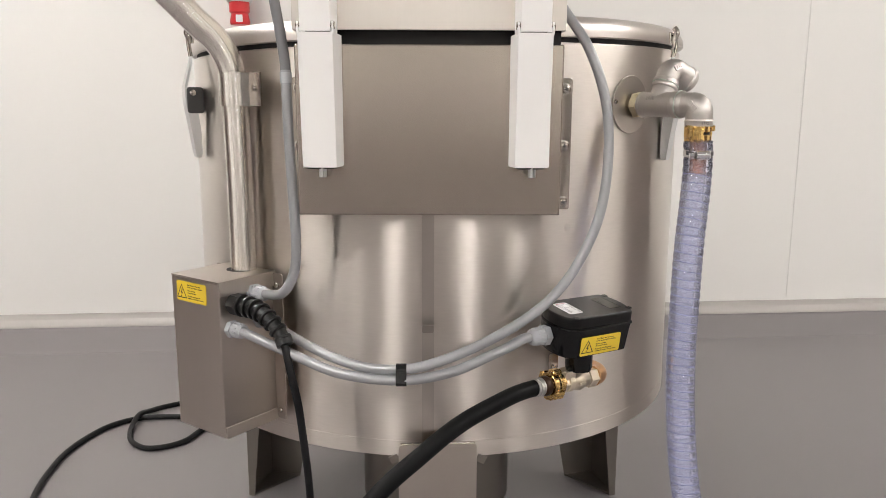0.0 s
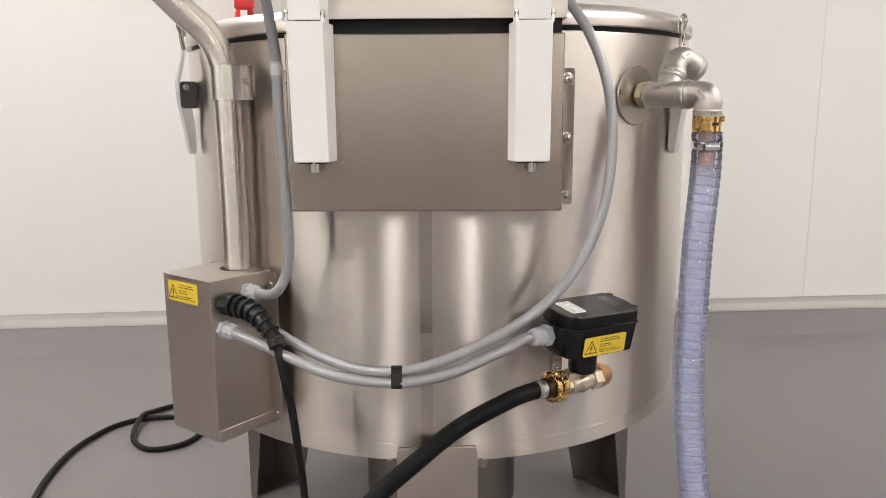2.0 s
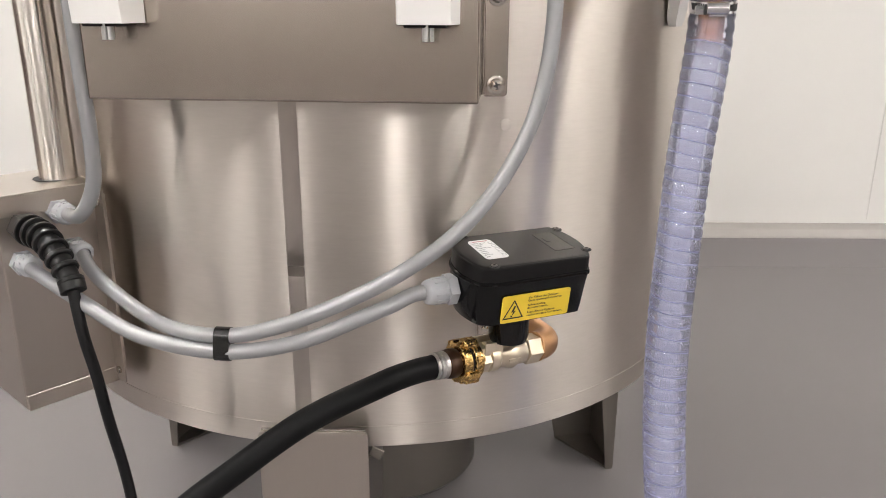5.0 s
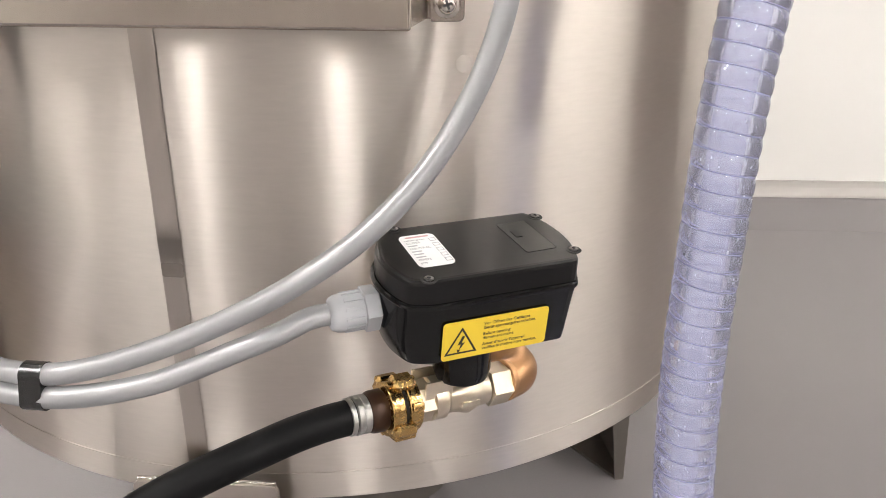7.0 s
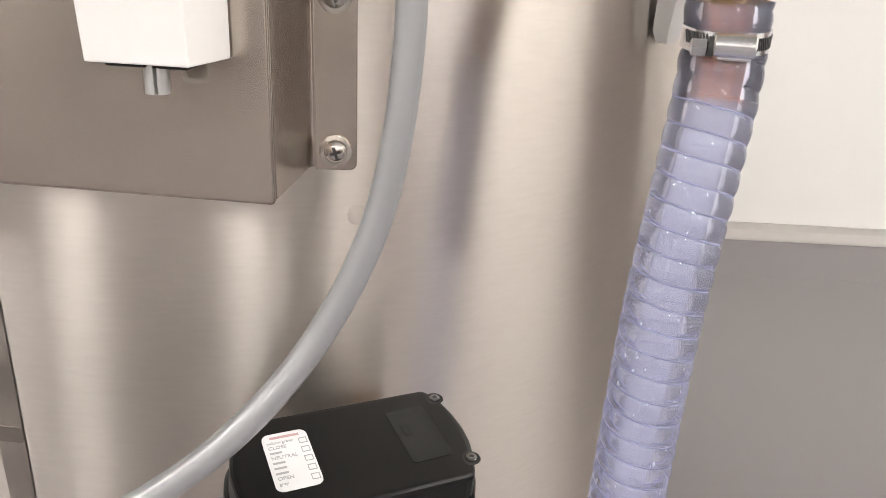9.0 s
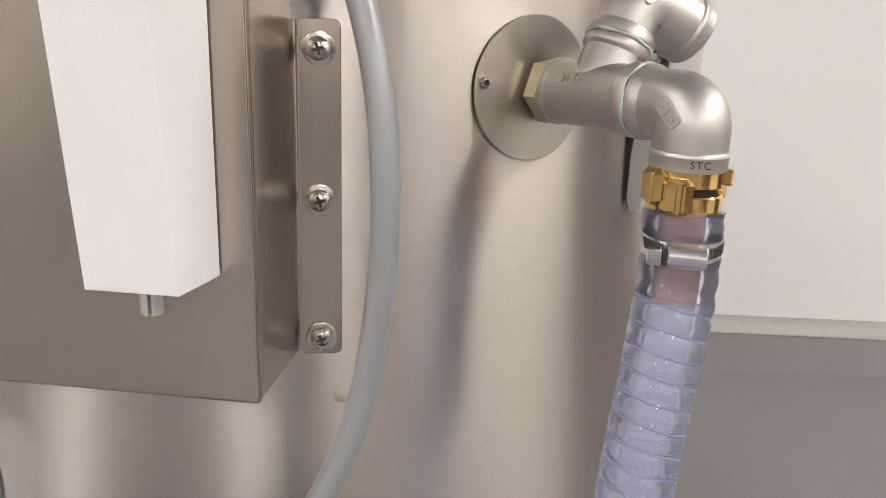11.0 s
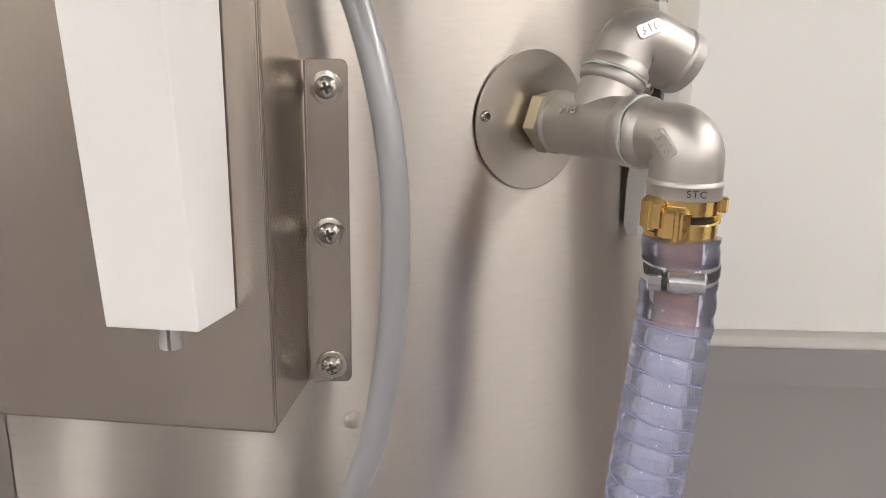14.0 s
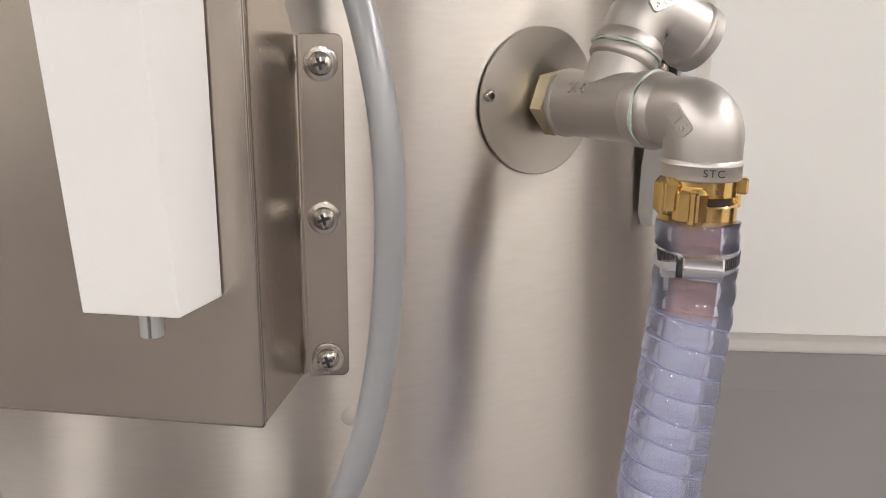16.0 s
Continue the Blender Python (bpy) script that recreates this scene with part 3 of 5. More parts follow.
# ---- the housing on the lid, above ----
upper = thing("lid_housing", ((PX0 + PX1) / 2, PY, 0.930), "satin stainless steel cover sheet fixed to the lid", "housing")
UX0, UX1 = PX0 - 0.002, PX1 + 0.0015
body = prism([(UX0, PY - 0.001), (UX1, PY - 0.001), (UX1, PY + 0.20), (UX1 - 0.0025, PY + 0.20), (UX1 - 0.0025, PY + 0.0015), (UX0 + 0.0025, PY + 0.0015), (UX0 + 0.0025, PY + 0.20), (UX0, PY + 0.20)], 0.931, 1.12, None, 0.0007)
part("cover_sheet", body, lit_lid_sheet, upper)
part("bottom_fold", block((UX1 - UX0 - 0.006, 0.022, 0.0025), pose((UX0 + UX1) / 2, PY + 0.0128, 0.9325), 0.0006), panel_steel, upper)
part("top_sheet", block((UX1 - UX0, 0.20, 0.0025), pose((UX0 + UX1) / 2, PY + 0.10, 1.1215), 0.0006), panel_steel, upper)
part("inner_wall", block((UX1 - UX0 - 0.006, 0.003, 0.045), pose((UX0 + UX1) / 2, PY + 0.0242, 0.918)), dark_gap, upper, "dark seal behind the slot")


def channel(c, z0, z1, wf, wb, f0, f1):
    """A hollow folded profile, open at the back and the ends, its front leaning from f0 to f1."""
    out = bmesh.new()
    th, back = 0.0022, PY - 0.0012
    rings = []
    for z, f in ((z0, f0), (z1, f1)):
        pts = [(c - wb / 2, back), (c - wf / 2, f), (c + wf / 2, f), (c + wb / 2, back), (c + wb / 2 - th, back), (c + wf / 2 - th, f + th), (c - wf / 2 + th, f + th), (c - wb / 2 + th, back)]
        rings.append([out.verts.new((px, py, z)) for px, py in pts])
    for i in range(8):
        j = (i + 1) % 8
        out.faces.new((rings[0][i], rings[0][j], rings[1][j], rings[1][i]))
    for a, b, d, e in ((0, 1, 6, 7), (1, 2, 5, 6), (2, 3, 4, 5)):
        out.faces.new((rings[0][a], rings[0][b], rings[0][d], rings[0][e]))
        out.faces.new((rings[1][a], rings[1][b], rings[1][d], rings[1][e]))
    bmesh.ops.recalc_face_normals(out, faces=out.faces[:])
    bmesh.ops.bevel(out, geom=[e for e in out.edges if e.calc_length() > 0.02], offset=0.0007, segments=2, affect="EDGES", profile=0.5)
    return out


def hinge_arm(x0, x1, y):
    """A white sheet arm in two pieces: one on the drum's housing, one on the lid's."""
    c, w = (x0 + x1) / 2, x1 - x0
    lean = 0.016
    low = part("hinge_arm", channel(c, 0.7540, 0.9240, w - 0.004, w + 0.007, y, y - lean), white_paint, housing, "white powder-coated hinge arm")
    part("liner", block((w - 0.012, 0.012, 0.004), pose(c, y + 0.014, 0.7535), 0.001), dark_gap, low, "dark foam inside the arm's end")
    part("end_cap", block((w - 0.008, 0.016, 0.003), pose(c, y - lean + 0.011, 0.9225), 0.001), white_paint, low)
    # round stud with a slot down one side
    cut = math.acos(0.0008 / 0.0052)
    big = [(0.0052 * math.cos(cut + (2 * math.pi - 2 * cut) * i / 14), 0.0052 * math.sin(cut + (2 * math.pi - 2 * cut) * i / 14)) for i in range(15)]
    cut = math.acos(0.0021 / 0.0052)
    small = [(0.0052 * math.cos(-cut + 2 * cut * i / 8), 0.0052 * math.sin(-cut + 2 * cut * i / 8)) for i in range(9)]
    stud = prism(big, 0.7405, 0.762, pose(c + 0.002, y + 0.013, 0), 0.0004)
    prism(small, 0.7405, 0.762, pose(c + 0.002, y + 0.013, 0), 0.0003, stud)
    part("stud", stud, satin_zinc, low, "slotted zinc-plated steel stud")
    top = part("upper_arm", channel(c, 0.9250, 1.10, w - 0.0095, w - 0.0035, y - lean + 0.0005, y - lean - 0.012), white_paint, upper, "white powder-coated upper hinge arm")
    for s in (-1, 1):
        part("hinge_pin", rod((c + s * (w / 2 - 0.0085), y - lean + 0.006, 0.9325), (c + s * (w / 2 + 0.0004), y - lean + 0.006, 0.9325), 0.0052, 18, 0.001), bolt_steel, top, "bare steel hinge pin")
        part("knuckle", block((0.0036, 0.013, 0.016), pose(c + s * (w / 2 - 0.0022), y - lean + 0.0072, 0.9290), 0.0015), white_paint, low)


hinge_arm(0.0875, 0.1355, 1.0090)
hinge_arm(-0.1885, -0.1405, 1.0080)

# ---- junction box at the side ----
F0, F1 = Vector((-0.404, 1.115, 0)), Vector((-0.317, 1.0505, 0))
FX = (F1 - F0).normalized()
IN = Vector((-FX.y, FX.x, 0))
BW, BD, BZ0, BZ1 = (F1 - F0).length, 0.104, 0.358, 0.590
JB = frame_pose(F0, FX, IN)  # x along the label face, y towards the drum, z up
jbox = thing("junction_box", JB @ pose(0, 0, BZ0), "satin stainless steel junction box mounted on the drum", "junction box")
part("body", block((BW, BD, BZ1 - BZ0 - 0.0022), JB @ pose(BW / 2, BD / 2, (BZ0 + BZ1 - 0.0022) / 2), 0.0020), box_steel, jbox)
hood = part("top_sheet", block((BW + 0.0014, BD + 0.0008, 0.0022), JB @ pose(BW / 2 + 0.0004, BD / 2, BZ1 - 0.0011), 0.0008), box_steel, jbox, "folded steel top sheet")
part("bottom_lip", block((0.0020, BD - 0.002, 0.0165), JB @ pose(BW + 0.0010, BD / 2, BZ0 + 0.0082, 0, -9, 0), 0.0006), box_steel, jbox)
part("lip", block((0.0024, BD, 0.0200), JB @ pose(BW + 0.0012, BD / 2, BZ1 - 0.0118, 0, -6, 0), 0.0005), box_steel, hood)
for side, x in ((1, BW + 0.010), (-1, -0.010)):
    fl = part("mounting_flange", prism(rounded(0.022, BZ1 - BZ0 - 0.004, 0.003), 0, 0.002, JB @ frame_pose((x, BD - 0.004, (BZ0 + BZ1) / 2), (1, 0, 0), (0, 0, 1)), 0.0004), box_steel, jbox)
    for z in (BZ0 + 0.016, BZ1 - 0.020):
        q = JB @ frame_pose((x, BD - 0.006, z), (1, 0, 0), (0, 0, 1))
        part("screw", lathe([(0, 0), (0.0042, 0), (0.0042, 0.0018), (0.003, 0.0030), (0, 0.0034)], q, 16), bolt_steel, fl)
part("bracket", block((BW - 0.01, 0.012, 0.20), JB @ pose(BW / 2, BD + 0.005, (BZ0 + BZ1) / 2)), box_steel, jbox)
collar = Vector((-0.3045, 1.1465, BZ1))
part("pipe_opening", lathe([(0.0212, 0.0002), (0.0212, 0.0006), (0.012, 0.0006), (0.012, 0.0002)], Matrix.Translation(collar + Vector((-0.0042, -0.0014, 0))), 32), dark_gap, jbox, "dark opening round the pipe")


def flat_text(body, m, size, parent, mat, thick=0.0001, align="LEFT", name="print_line"):
    """Printed characters on the pose's x and y."""
    cu = bpy.data.curves.new("lettering", "FONT")
    cu.body, cu.size, cu.extrude, cu.align_x, cu.align_y, cu.resolution_u = body, size, thick, align, "CENTER", 3
    tmp = bpy.data.objects.new("lettering", cu)
    me = bpy.data.meshes.new_from_object(tmp)
    bpy.data.objects.remove(tmp)
    bm = bmesh.new()
    bm.from_mesh(me)
    bm.transform(m)
    return part(name, bm, mat, parent)


def warning_label(m, w, h, parent):
    """A yellow sticker with a flash in a triangle and lines of small print, on the pose's x and y."""
    lab = part("warning_label", prism(rounded(w, h, h * 0.09), 0, 0.0004, m), yellow, parent, "yellow electrical warning sticker")
    cx, t, up = -w * 0.325, 0.05 * h, -0.02 * h
    A, B, C = Vector((cx - 0.40 * h, -0.34 * h + up, 0)), Vector((cx + 0.40 * h, -0.34 * h + up, 0)), Vector((cx, 0.37 * h + up, 0))
    tri = bmesh.new()
    mid = (A + B + C) / 3
    outer = [tri.verts.new((v.x, v.y, 0.0006)) for v in (A, B, C)]
    inner = [tri.verts.new((mid.x + (v.x - mid.x) * 0.80, mid.y + (v.y - mid.y) * 0.80, 0.0006)) for v in (A, B, C)]
    for i in range(3):
        j = (i + 1) % 3
        tri.faces.new((outer[i], outer[j], inner[j], inner[i]))
    flash = [(0.02, 0.20), (-0.09, -0.04), (-0.01, -0.03), (-0.06, -0.20), (0.09, 0.01), (0.01, 0.01), (0.08, 0.17)]
    tri.faces.new([tri.verts.new((cx + x * h, (y - 0.06) * h + up, 0.0006)) for x, y in flash])
    head = [(-0.10, -0.17), (-0.07, -0.27), (-0.01, -0.19)]
    tri.faces.new([tri.verts.new((cx + x * h, (y - 0.04) * h + up, 0.0006)) for x, y in head])
    tri.transform(m)
    part("pictogram", tri, ink, lab, "black lightning flash in a triangle")
    rows = ((0.335, "Vor Öffnen des Gehäuses"), (0.225, "Gerät spannungsfrei schalten."), (0.06, "Before opening"), (-0.05, "disconnect mains."), (-0.215, "Avant d'ouvrir l'appareil"), (-0.325, "veuillez le mettre hors tension."))
    for y, words in rows:
        flat_text(words, m @ pose(-w * 0.125, y * h, 0.0005), w * 0.0425, lab, ink)
    return lab


warning_label(JB @ frame_pose((0.047, -0.0004, BZ1 - 0.0225), (1, 0, 0), (0, 0, 1)), 0.068, 0.0295, jbox)


def gland(a, d, parent, size=0.0225):
    """A cable gland from the wall at a along d: flange, hexagon, domed ribbed nut."""
    a, d = Vector(a), Vector(d).normalized()
    g = part("cable_gland", hexbar(a, a + d * 0.010, size), gland_grey, parent, "grey plastic cable gland")
    nut = lathe([(size * 0.46, 0), (size * 0.48, 0.001), (size * 0.48, 0.0135), (size * 0.455, 0.0170), (size * 0.40, 0.0195), (size * 0.30, 0.0208), (size * 0.24, 0.0208)], between(a + d * 0.0095, a + d), 28)
    part("nut", nut, gland_grey, g)
    for k in range(12):
        t = 2 * math.pi * k / 12
        part("rib", block((0.0022, 0.0012, 0.012), between(a + d * 0.016, a + d) @ pose(size * 0.48 * math.cos(t), size * 0.48 * math.sin(t), 0, 0, 0, math.degrees(t) + 90), 0.0003), gland_grey, g)
    return g


OUTW = FX
gu = F1 + IN * 0.060 + Vector((0, 0, 0.566))
gl = F1 + IN * 0.018 + Vector((0, 0, 0.520))
gb = F1 + IN * 0.070 + Vector((0, 0, 0.523))
gland(gu, OUTW, jbox)
gland(gl, OUTW, jbox)
gland(gb, OUTW, jbox)

# ---- steel conduit pipe with its clamp ----
pipe = thing("conduit_pipe", (-0.3045, 1.1465, BZ1), "bent polished stainless steel pipe rising from the junction box", "pipe")
run = [(-0.3045, 1.1468, 0.575), (-0.3045, 1.1467, 0.72), (-0.3060, 1.1463, 0.84), (-0.3085, 1.1455, 0.875), (-0.3160, 1.1430, 0.904), (-0.3310, 1.1370, 0.929), (-0.3520, 1.1270, 0.950), (-0.3863, 1.1111, 0.9873), (-0.46, 1.078, 1.065), (-0.62, 1.006, 1.235)]
part("tube", tube(spline(run, 10), 0.0195, 32), tube_steel, pipe)
for q in ((-0.3095, 1.1450, 0.880), (-0.345, 1.1305, 0.943)):
    part("weld_ring", lathe([(0.0195, -0.0008), (0.0199, 0), (0.0195, 0.0008)], Matrix.Translation(q) @ pose(0, 0, 0, 0, -20 if q[2] < 0.9 else -45, 0), 32), tube_steel, pipe)
clamp = thing("pipe_clamp", (-0.306, 1.146, 0.835), "bent stainless steel sheet clamp round the pipe", "clamp")
CA = Vector((-0.306, 1.146, 0))
away = (Vector((CX, CY, 0)) - CA).normalized()
tang = Vector((-away.y, away.x, 0))
tang = -tang if tang.x < 0 else tang
strap = bmesh.new()
line = [CA + tang * 0.051 + away * 0.006, CA + tang * 0.026 + away * 0.006]
line += [CA + (tang * math.cos(radians(-(10 + 16 * i))) + away * math.sin(radians(-(10 + 16 * i)))) * 0.0215 for i in range(11)]
line += [CA - tang * 0.024 + away * 0.006, CA - tang * 0.030 + away * 0.055]
ribs = []
for k, p in enumerate(line):
    d = (line[min(k + 1, len(line) - 1)] - line[max(k - 1, 0)]).normalized()
    nrm = Vector((-d.y, d.x, 0)) * 0.0011
    ribs.append([strap.verts.new((p + nrm + Vector((0, 0, z)))[:]) for z in (0.833, 0.880)] + [strap.verts.new((p - nrm + Vector((0, 0, z)))[:]) for z in (0.880, 0.833)])
for a, b in zip(ribs[:-1], ribs[1:]):
    for i in range(4):
        j = (i + 1) % 4
        strap.faces.new((a[i], a[j], b[j], b[i]))
strap.faces.new(ribs[0])
strap.faces.new(ribs[-1][::-1])
part("strap", strap, tube_steel, clamp)
sp = CA + tang * 0.038 + away * 0.0045 + Vector((0, 0, 0.858))
part("screw", lathe([(0, 0), (0.0045, 0), (0.0045, 0.002), (0.0032, 0.0036), (0, 0.004)], between(sp, sp - away), 18), bolt_steel, clamp)
part("stay", block((0.003, 0.05, 0.04), frame_pose(CA + tang * 0.022 + away * 0.032 + Vector((0, 0, 0.857)), tang, away)), tube_steel, clamp)

# ---- where the valve drive sits and its cable enters ----
U = Vector((math.cos(radians(30)), math.sin(radians(30)), 0))
AM = Matrix.Translation((0.2025, 1.0339, 0.5612)) @ pose(0, 0, 0, 0, 0, 30) @ pose(0, 0, 0, 7, 0, 0) @ pose(0, 0, 0, 0, 0.7, 0)  # origin on the cover's top
DRIVE_GLAND = AM @ Vector((-0.0690, 0.004, -0.0335))

# ---- cables ----
def cable(name, pts, r, mat, label):
    line = spline(pts, 14)
    ob = thing(name, line[0], label, "cable")
    part("sheath", tube(line, r, 16), mat, ob)
    return ob


LOOP = [(0.118, 1.080, 1.02), (0.1586, 1.084, 0.9648), (0.1922, 1.0631, 0.9088), (0.2138, 1.0465, 0.8389), (0.2176, 1.0367, 0.7635), (0.2072, 1.0275, 0.6904), (0.1802, 1.0145, 0.6305), (0.1435, 0.9935, 0.5868), (0.0980, 0.9773, 0.5540), (0.0425, 0.9690, 0.5248), (-0.0138, 0.9610, 0.5041), (-0.0577, 0.9575, 0.4963), (-0.1080, 0.9720, 0.4945), (-0.1600, 1.0030, 0.5010), (-0.2200, 1.0470, 0.5165), (gb + OUTW * 0.02)[:]]
cable("grey_cable", LOOP, 0.0068, cable_grey, "smooth grey cable hanging in a loop before the drum")
FEED = [(gl + OUTW * 0.016)[:], (-0.2720, 1.037, 0.5185), (-0.2080, 1.0045, 0.5015), (-0.1389, 0.9720, 0.4856), (-0.0579, 0.9540, 0.4829), (0.008, 0.9595, 0.4924), (0.062, 0.9700, 0.5130), (0.0850, 0.9765, 0.5218), (DRIVE_GLAND - U * 0.040)[:], (DRIVE_GLAND - U * 0.020)[:]]
cable("grey_cable", FEED, 0.0069, cable_grey, "smooth grey cable feeding the valve drive")
RISER = [(-0.2140, 1.0545, 0.880), (-0.2125, 1.0529, 0.7978), (-0.2089, 1.0497, 0.7186), (-0.2061, 1.0476, 0.6499), (-0.2110, 1.0496, 0.6040), (-0.2300, 1.0530, 0.5740), (gu + OUTW * 0.018)[:]]
cable("grey_cable", RISER, 0.0071, cable_grey, "grey cable rising beside the hinge housing")
CONDUIT = [(-0.2140, 1.0545, 0.872), (-0.2165, 1.0568, 0.9020), (-0.2300, 1.0610, 0.9850), (-0.248, 1.065, 1.08)]
conduit = cable("cable_sleeve", CONDUIT, 0.0070, conduit_grey, "dark grey sleeve over the rising cable's upper end")
part("collar", tube([Vector((-0.2137, 1.0541, 0.863)), Vector((-0.2142, 1.0547, 0.877))], 0.0080, 18), gland_grey, conduit, "pale grey end collar")

# black tape round both cables
ta, tb = Vector((-0.0577, 0.9575, 0.4963)), Vector((-0.0579, 0.9540, 0.4829))
tie = thing("cable_tape", (-0.058, 0.956, 0.490), "strip of black tape binding two grey cables", "tape")
oval = []
for i in range(28):
    a = 2 * math.pi * i / 28
    c = ta if math.sin(a) > 0 else tb
    oval.append((c.y + 0.0079 * math.cos(a), c.z + 0.0079 * math.sin(a)))
part("band", prism(oval, -0.0068, 0.0068, frame_pose((-0.0578, 0, 0), (0, 1, 0), (0, 0, 1))), tape_black, tie)

# mains lead with its ribbed bend relief
lead_pts = [(-0.2190, 1.0050, 0.5200), (-0.2080, 0.9940, 0.4750), (-0.2000, 0.9925, 0.4350), (-0.1946, 0.9940, 0.3844), (-0.1900, 1.0049, 0.3014), (-0.187, 1.010, 0.17), (-0.19, 1.00, 0.05), (-0.23, 0.96, 0.012), (-0.33, 0.86, 0.007), (-0.52, 0.78, 0.007)]
cable("mains_lead", lead_pts, 0.0054, cable_black, "black mains lead hanging to the floor")
relief = thing("bend_relief", F1 + IN * 0.022 + Vector((0, 0, 0.557)), "black ribbed plastic bend relief on the junction box", "cable gland")
ra = F1 + IN * 0.024 + Vector((0, 0, 0.556))
part("base_nut", hexbar(ra, ra + OUTW * 0.020, 0.0275, 0.001), relief_black, relief)
rl = even(spline([(ra + OUTW * 0.018)[:], (-0.2620, 1.0400, 0.5540), (-0.2400, 1.0215, 0.5440), (-0.2225, 1.0085, 0.5265), (-0.2160, 1.0020, 0.5140)], 14), 0.001)
NR = len(rl)


sleeve = part("ribbed_sleeve", tube(rl, lambda i: 0.0120 - 0.0030 * i / NR, 20), relief_black, relief)
RIBS = 8
for k in range(RIBS):
    i = int(3 + (NR - 14) * k / (RIBS - 1))
    a, d = rl[i], (rl[min(i + 2, NR - 1)] - rl[max(i - 2, 0)]).normalized()
    r = 0.0163 - 0.0043 * k / (RIBS - 1)
    part("rib", lathe([(0.007, -0.0026), (r - 0.0008, -0.0025), (r, -0.0016), (r, 0.0016), (r - 0.0008, 0.0025), (0.007, 0.0026)], between(a, a + d), 28), relief_black, sleeve)
part("end_collar", tube(rl[-9:], 0.0118, 24), relief_black, sleeve)

# lead lying in a loop on the floor behind
CABLE_Z = 0.0072
floor_pts = [(-0.70, 1.15, CABLE_Z), (-0.82, 1.38, CABLE_Z), (-0.876, 1.538, CABLE_Z), (-0.900, 1.648, CABLE_Z), (-0.908, 1.759, CABLE_Z), (-0.893, 1.851, CABLE_Z), (-0.864, 1.919, CABLE_Z), (-0.807, 1.964, CABLE_Z), (-0.72, 1.975, CABLE_Z), (-0.60, 1.960, CABLE_Z), (-0.50, 1.93, CABLE_Z)]
cable("floor_cable", floor_pts, 0.0068, cable_black, "black cable lying slack on the grey floor")
loop_pts = [(-0.60, 2.10, CABLE_Z), (-0.70, 2.085, CABLE_Z), (-0.765, 2.050, CABLE_Z), (-0.798, 2.005, CABLE_Z + 0.004), (-0.808, 1.955, CABLE_Z + 0.0136), (-0.805, 1.893, CABLE_Z + 0.004), (-0.784, 1.831, CABLE_Z), (-0.749, 1.791, CABLE_Z), (-0.715, 1.777, CABLE_Z), (-0.672, 1.791, CABLE_Z), (-0.641, 1.824, CABLE_Z), (-0.623, 1.883, CABLE_Z), (-0.60, 1.915, CABLE_Z)]
cable("floor_cable", loop_pts, 0.0068, cable_black, "black cable curled in a loop on the grey floor")

# ---- electric valve drive ----
drive = thing("valve_drive", AM @ pose(0, 0, -0.056), "black plastic electric valve drive with a yellow sticker", "valve drive")


def drive_outline(g):
    """Long sides straight, the front left corner cut, both ends bowed."""
    pts = [(-0.0475, -0.0330 - g), (0.0470, -0.0330 - g), (0.0530 + g, -0.0200)]
    for x, y in ((0.0563, -0.0080), (0.0572, 0.0040), (0.0560, 0.0170), (0.0535, 0.0280)):
        pts.append((x + g, y))
    pts += [(0.0490 + g, 0.0392 + g), (0.0440, 0.0405 + g), (-0.0420, 0.0405 + g), (-0.0520, 0.0380 + g * 0.8), (-0.0610 - g * 0.5, 0.0310), (-0.0670 - g, 0.0200), (-0.0697 - g, 0.0060), (-0.0690 - g, -0.0080), (-0.0655 - g, -0.0200), (-0.0610 - g * 0.7, -0.0290 - g * 0.7)]
    for _ in range(2):  # round the corners
        soft = []
        for (ax, ay), (bx, by) in zip(pts, pts[1:] + pts[:1]):
            d = math.hypot(bx - ax, by - ay)
            q = min(0.25, 0.0022 / d)
            soft += [(ax + (bx - ax) * q, ay + (by - ay) * q), (bx - (bx - ax) * q, by - (by - ay) * q)]
        pts = soft
    return pts


def tiers(levels, m):
    """Stacked outlines (grow, narrowing of the left end, of the right end, of the sides, z) skinned into one body."""
    out = bmesh.new()
    rings = []
    for g, sl, sr, sy, z in levels:
        rings.append([out.verts.new((x * (sl if x < 0 else sr), y * sy, z)) for x, y in drive_outline(g)])
    for a, b in zip(rings[:-1], rings[1:]):
        for i in range(len(a)):
            j = (i + 1) % len(a)
            out.faces.new((a[i], a[j], b[j], b[i]))
    out.faces.new(rings[0][::-1])
    out.faces.new(rings[-1])
    out.transform(m)
    return out


shell = tiers([(-0.003, 0.93, 0.915, 0.95, -0.0590), (-0.0015, 0.955, 0.935, 0.975, -0.0573), (-0.001, 0.985, 0.945, 0.985, -0.0505), (-0.0008, 1.0, 0.955, 0.99, -0.0430), (-0.0006, 1.0, 0.968, 0.995, -0.0340), (-0.0004, 1.0, 0.985, 1.0, -0.0250), (0.0, 1.0, 1.0, 1.0, -0.0190), (0.0016, 1.0, 1.0, 1.0, -0.0182), (0.0020, 1.0, 1.0, 1.0, -0.0170), (0.0016, 1.0, 1.0, 1.0, -0.0156), (0.0004, 1.0, 1.0, 1.0, -0.0148)], AM)
part("housing", shell, black_plastic, drive, "", False, 22)
cover = part("cover", tiers([(-0.0006, 1.0, 1.0, 1.0, -0.0150), (-0.0010, 1.0, 1.0, 1.0, -0.0030), (-0.0016, 1.0, 1.0, 1.0, -0.0012), (-0.0028, 0.998, 0.998, 0.998, -0.0002), (-0.0042, 0.993, 0.993, 0.990, 0.0)], AM), black_cover, drive, "matt black screwed cover", False, 22)
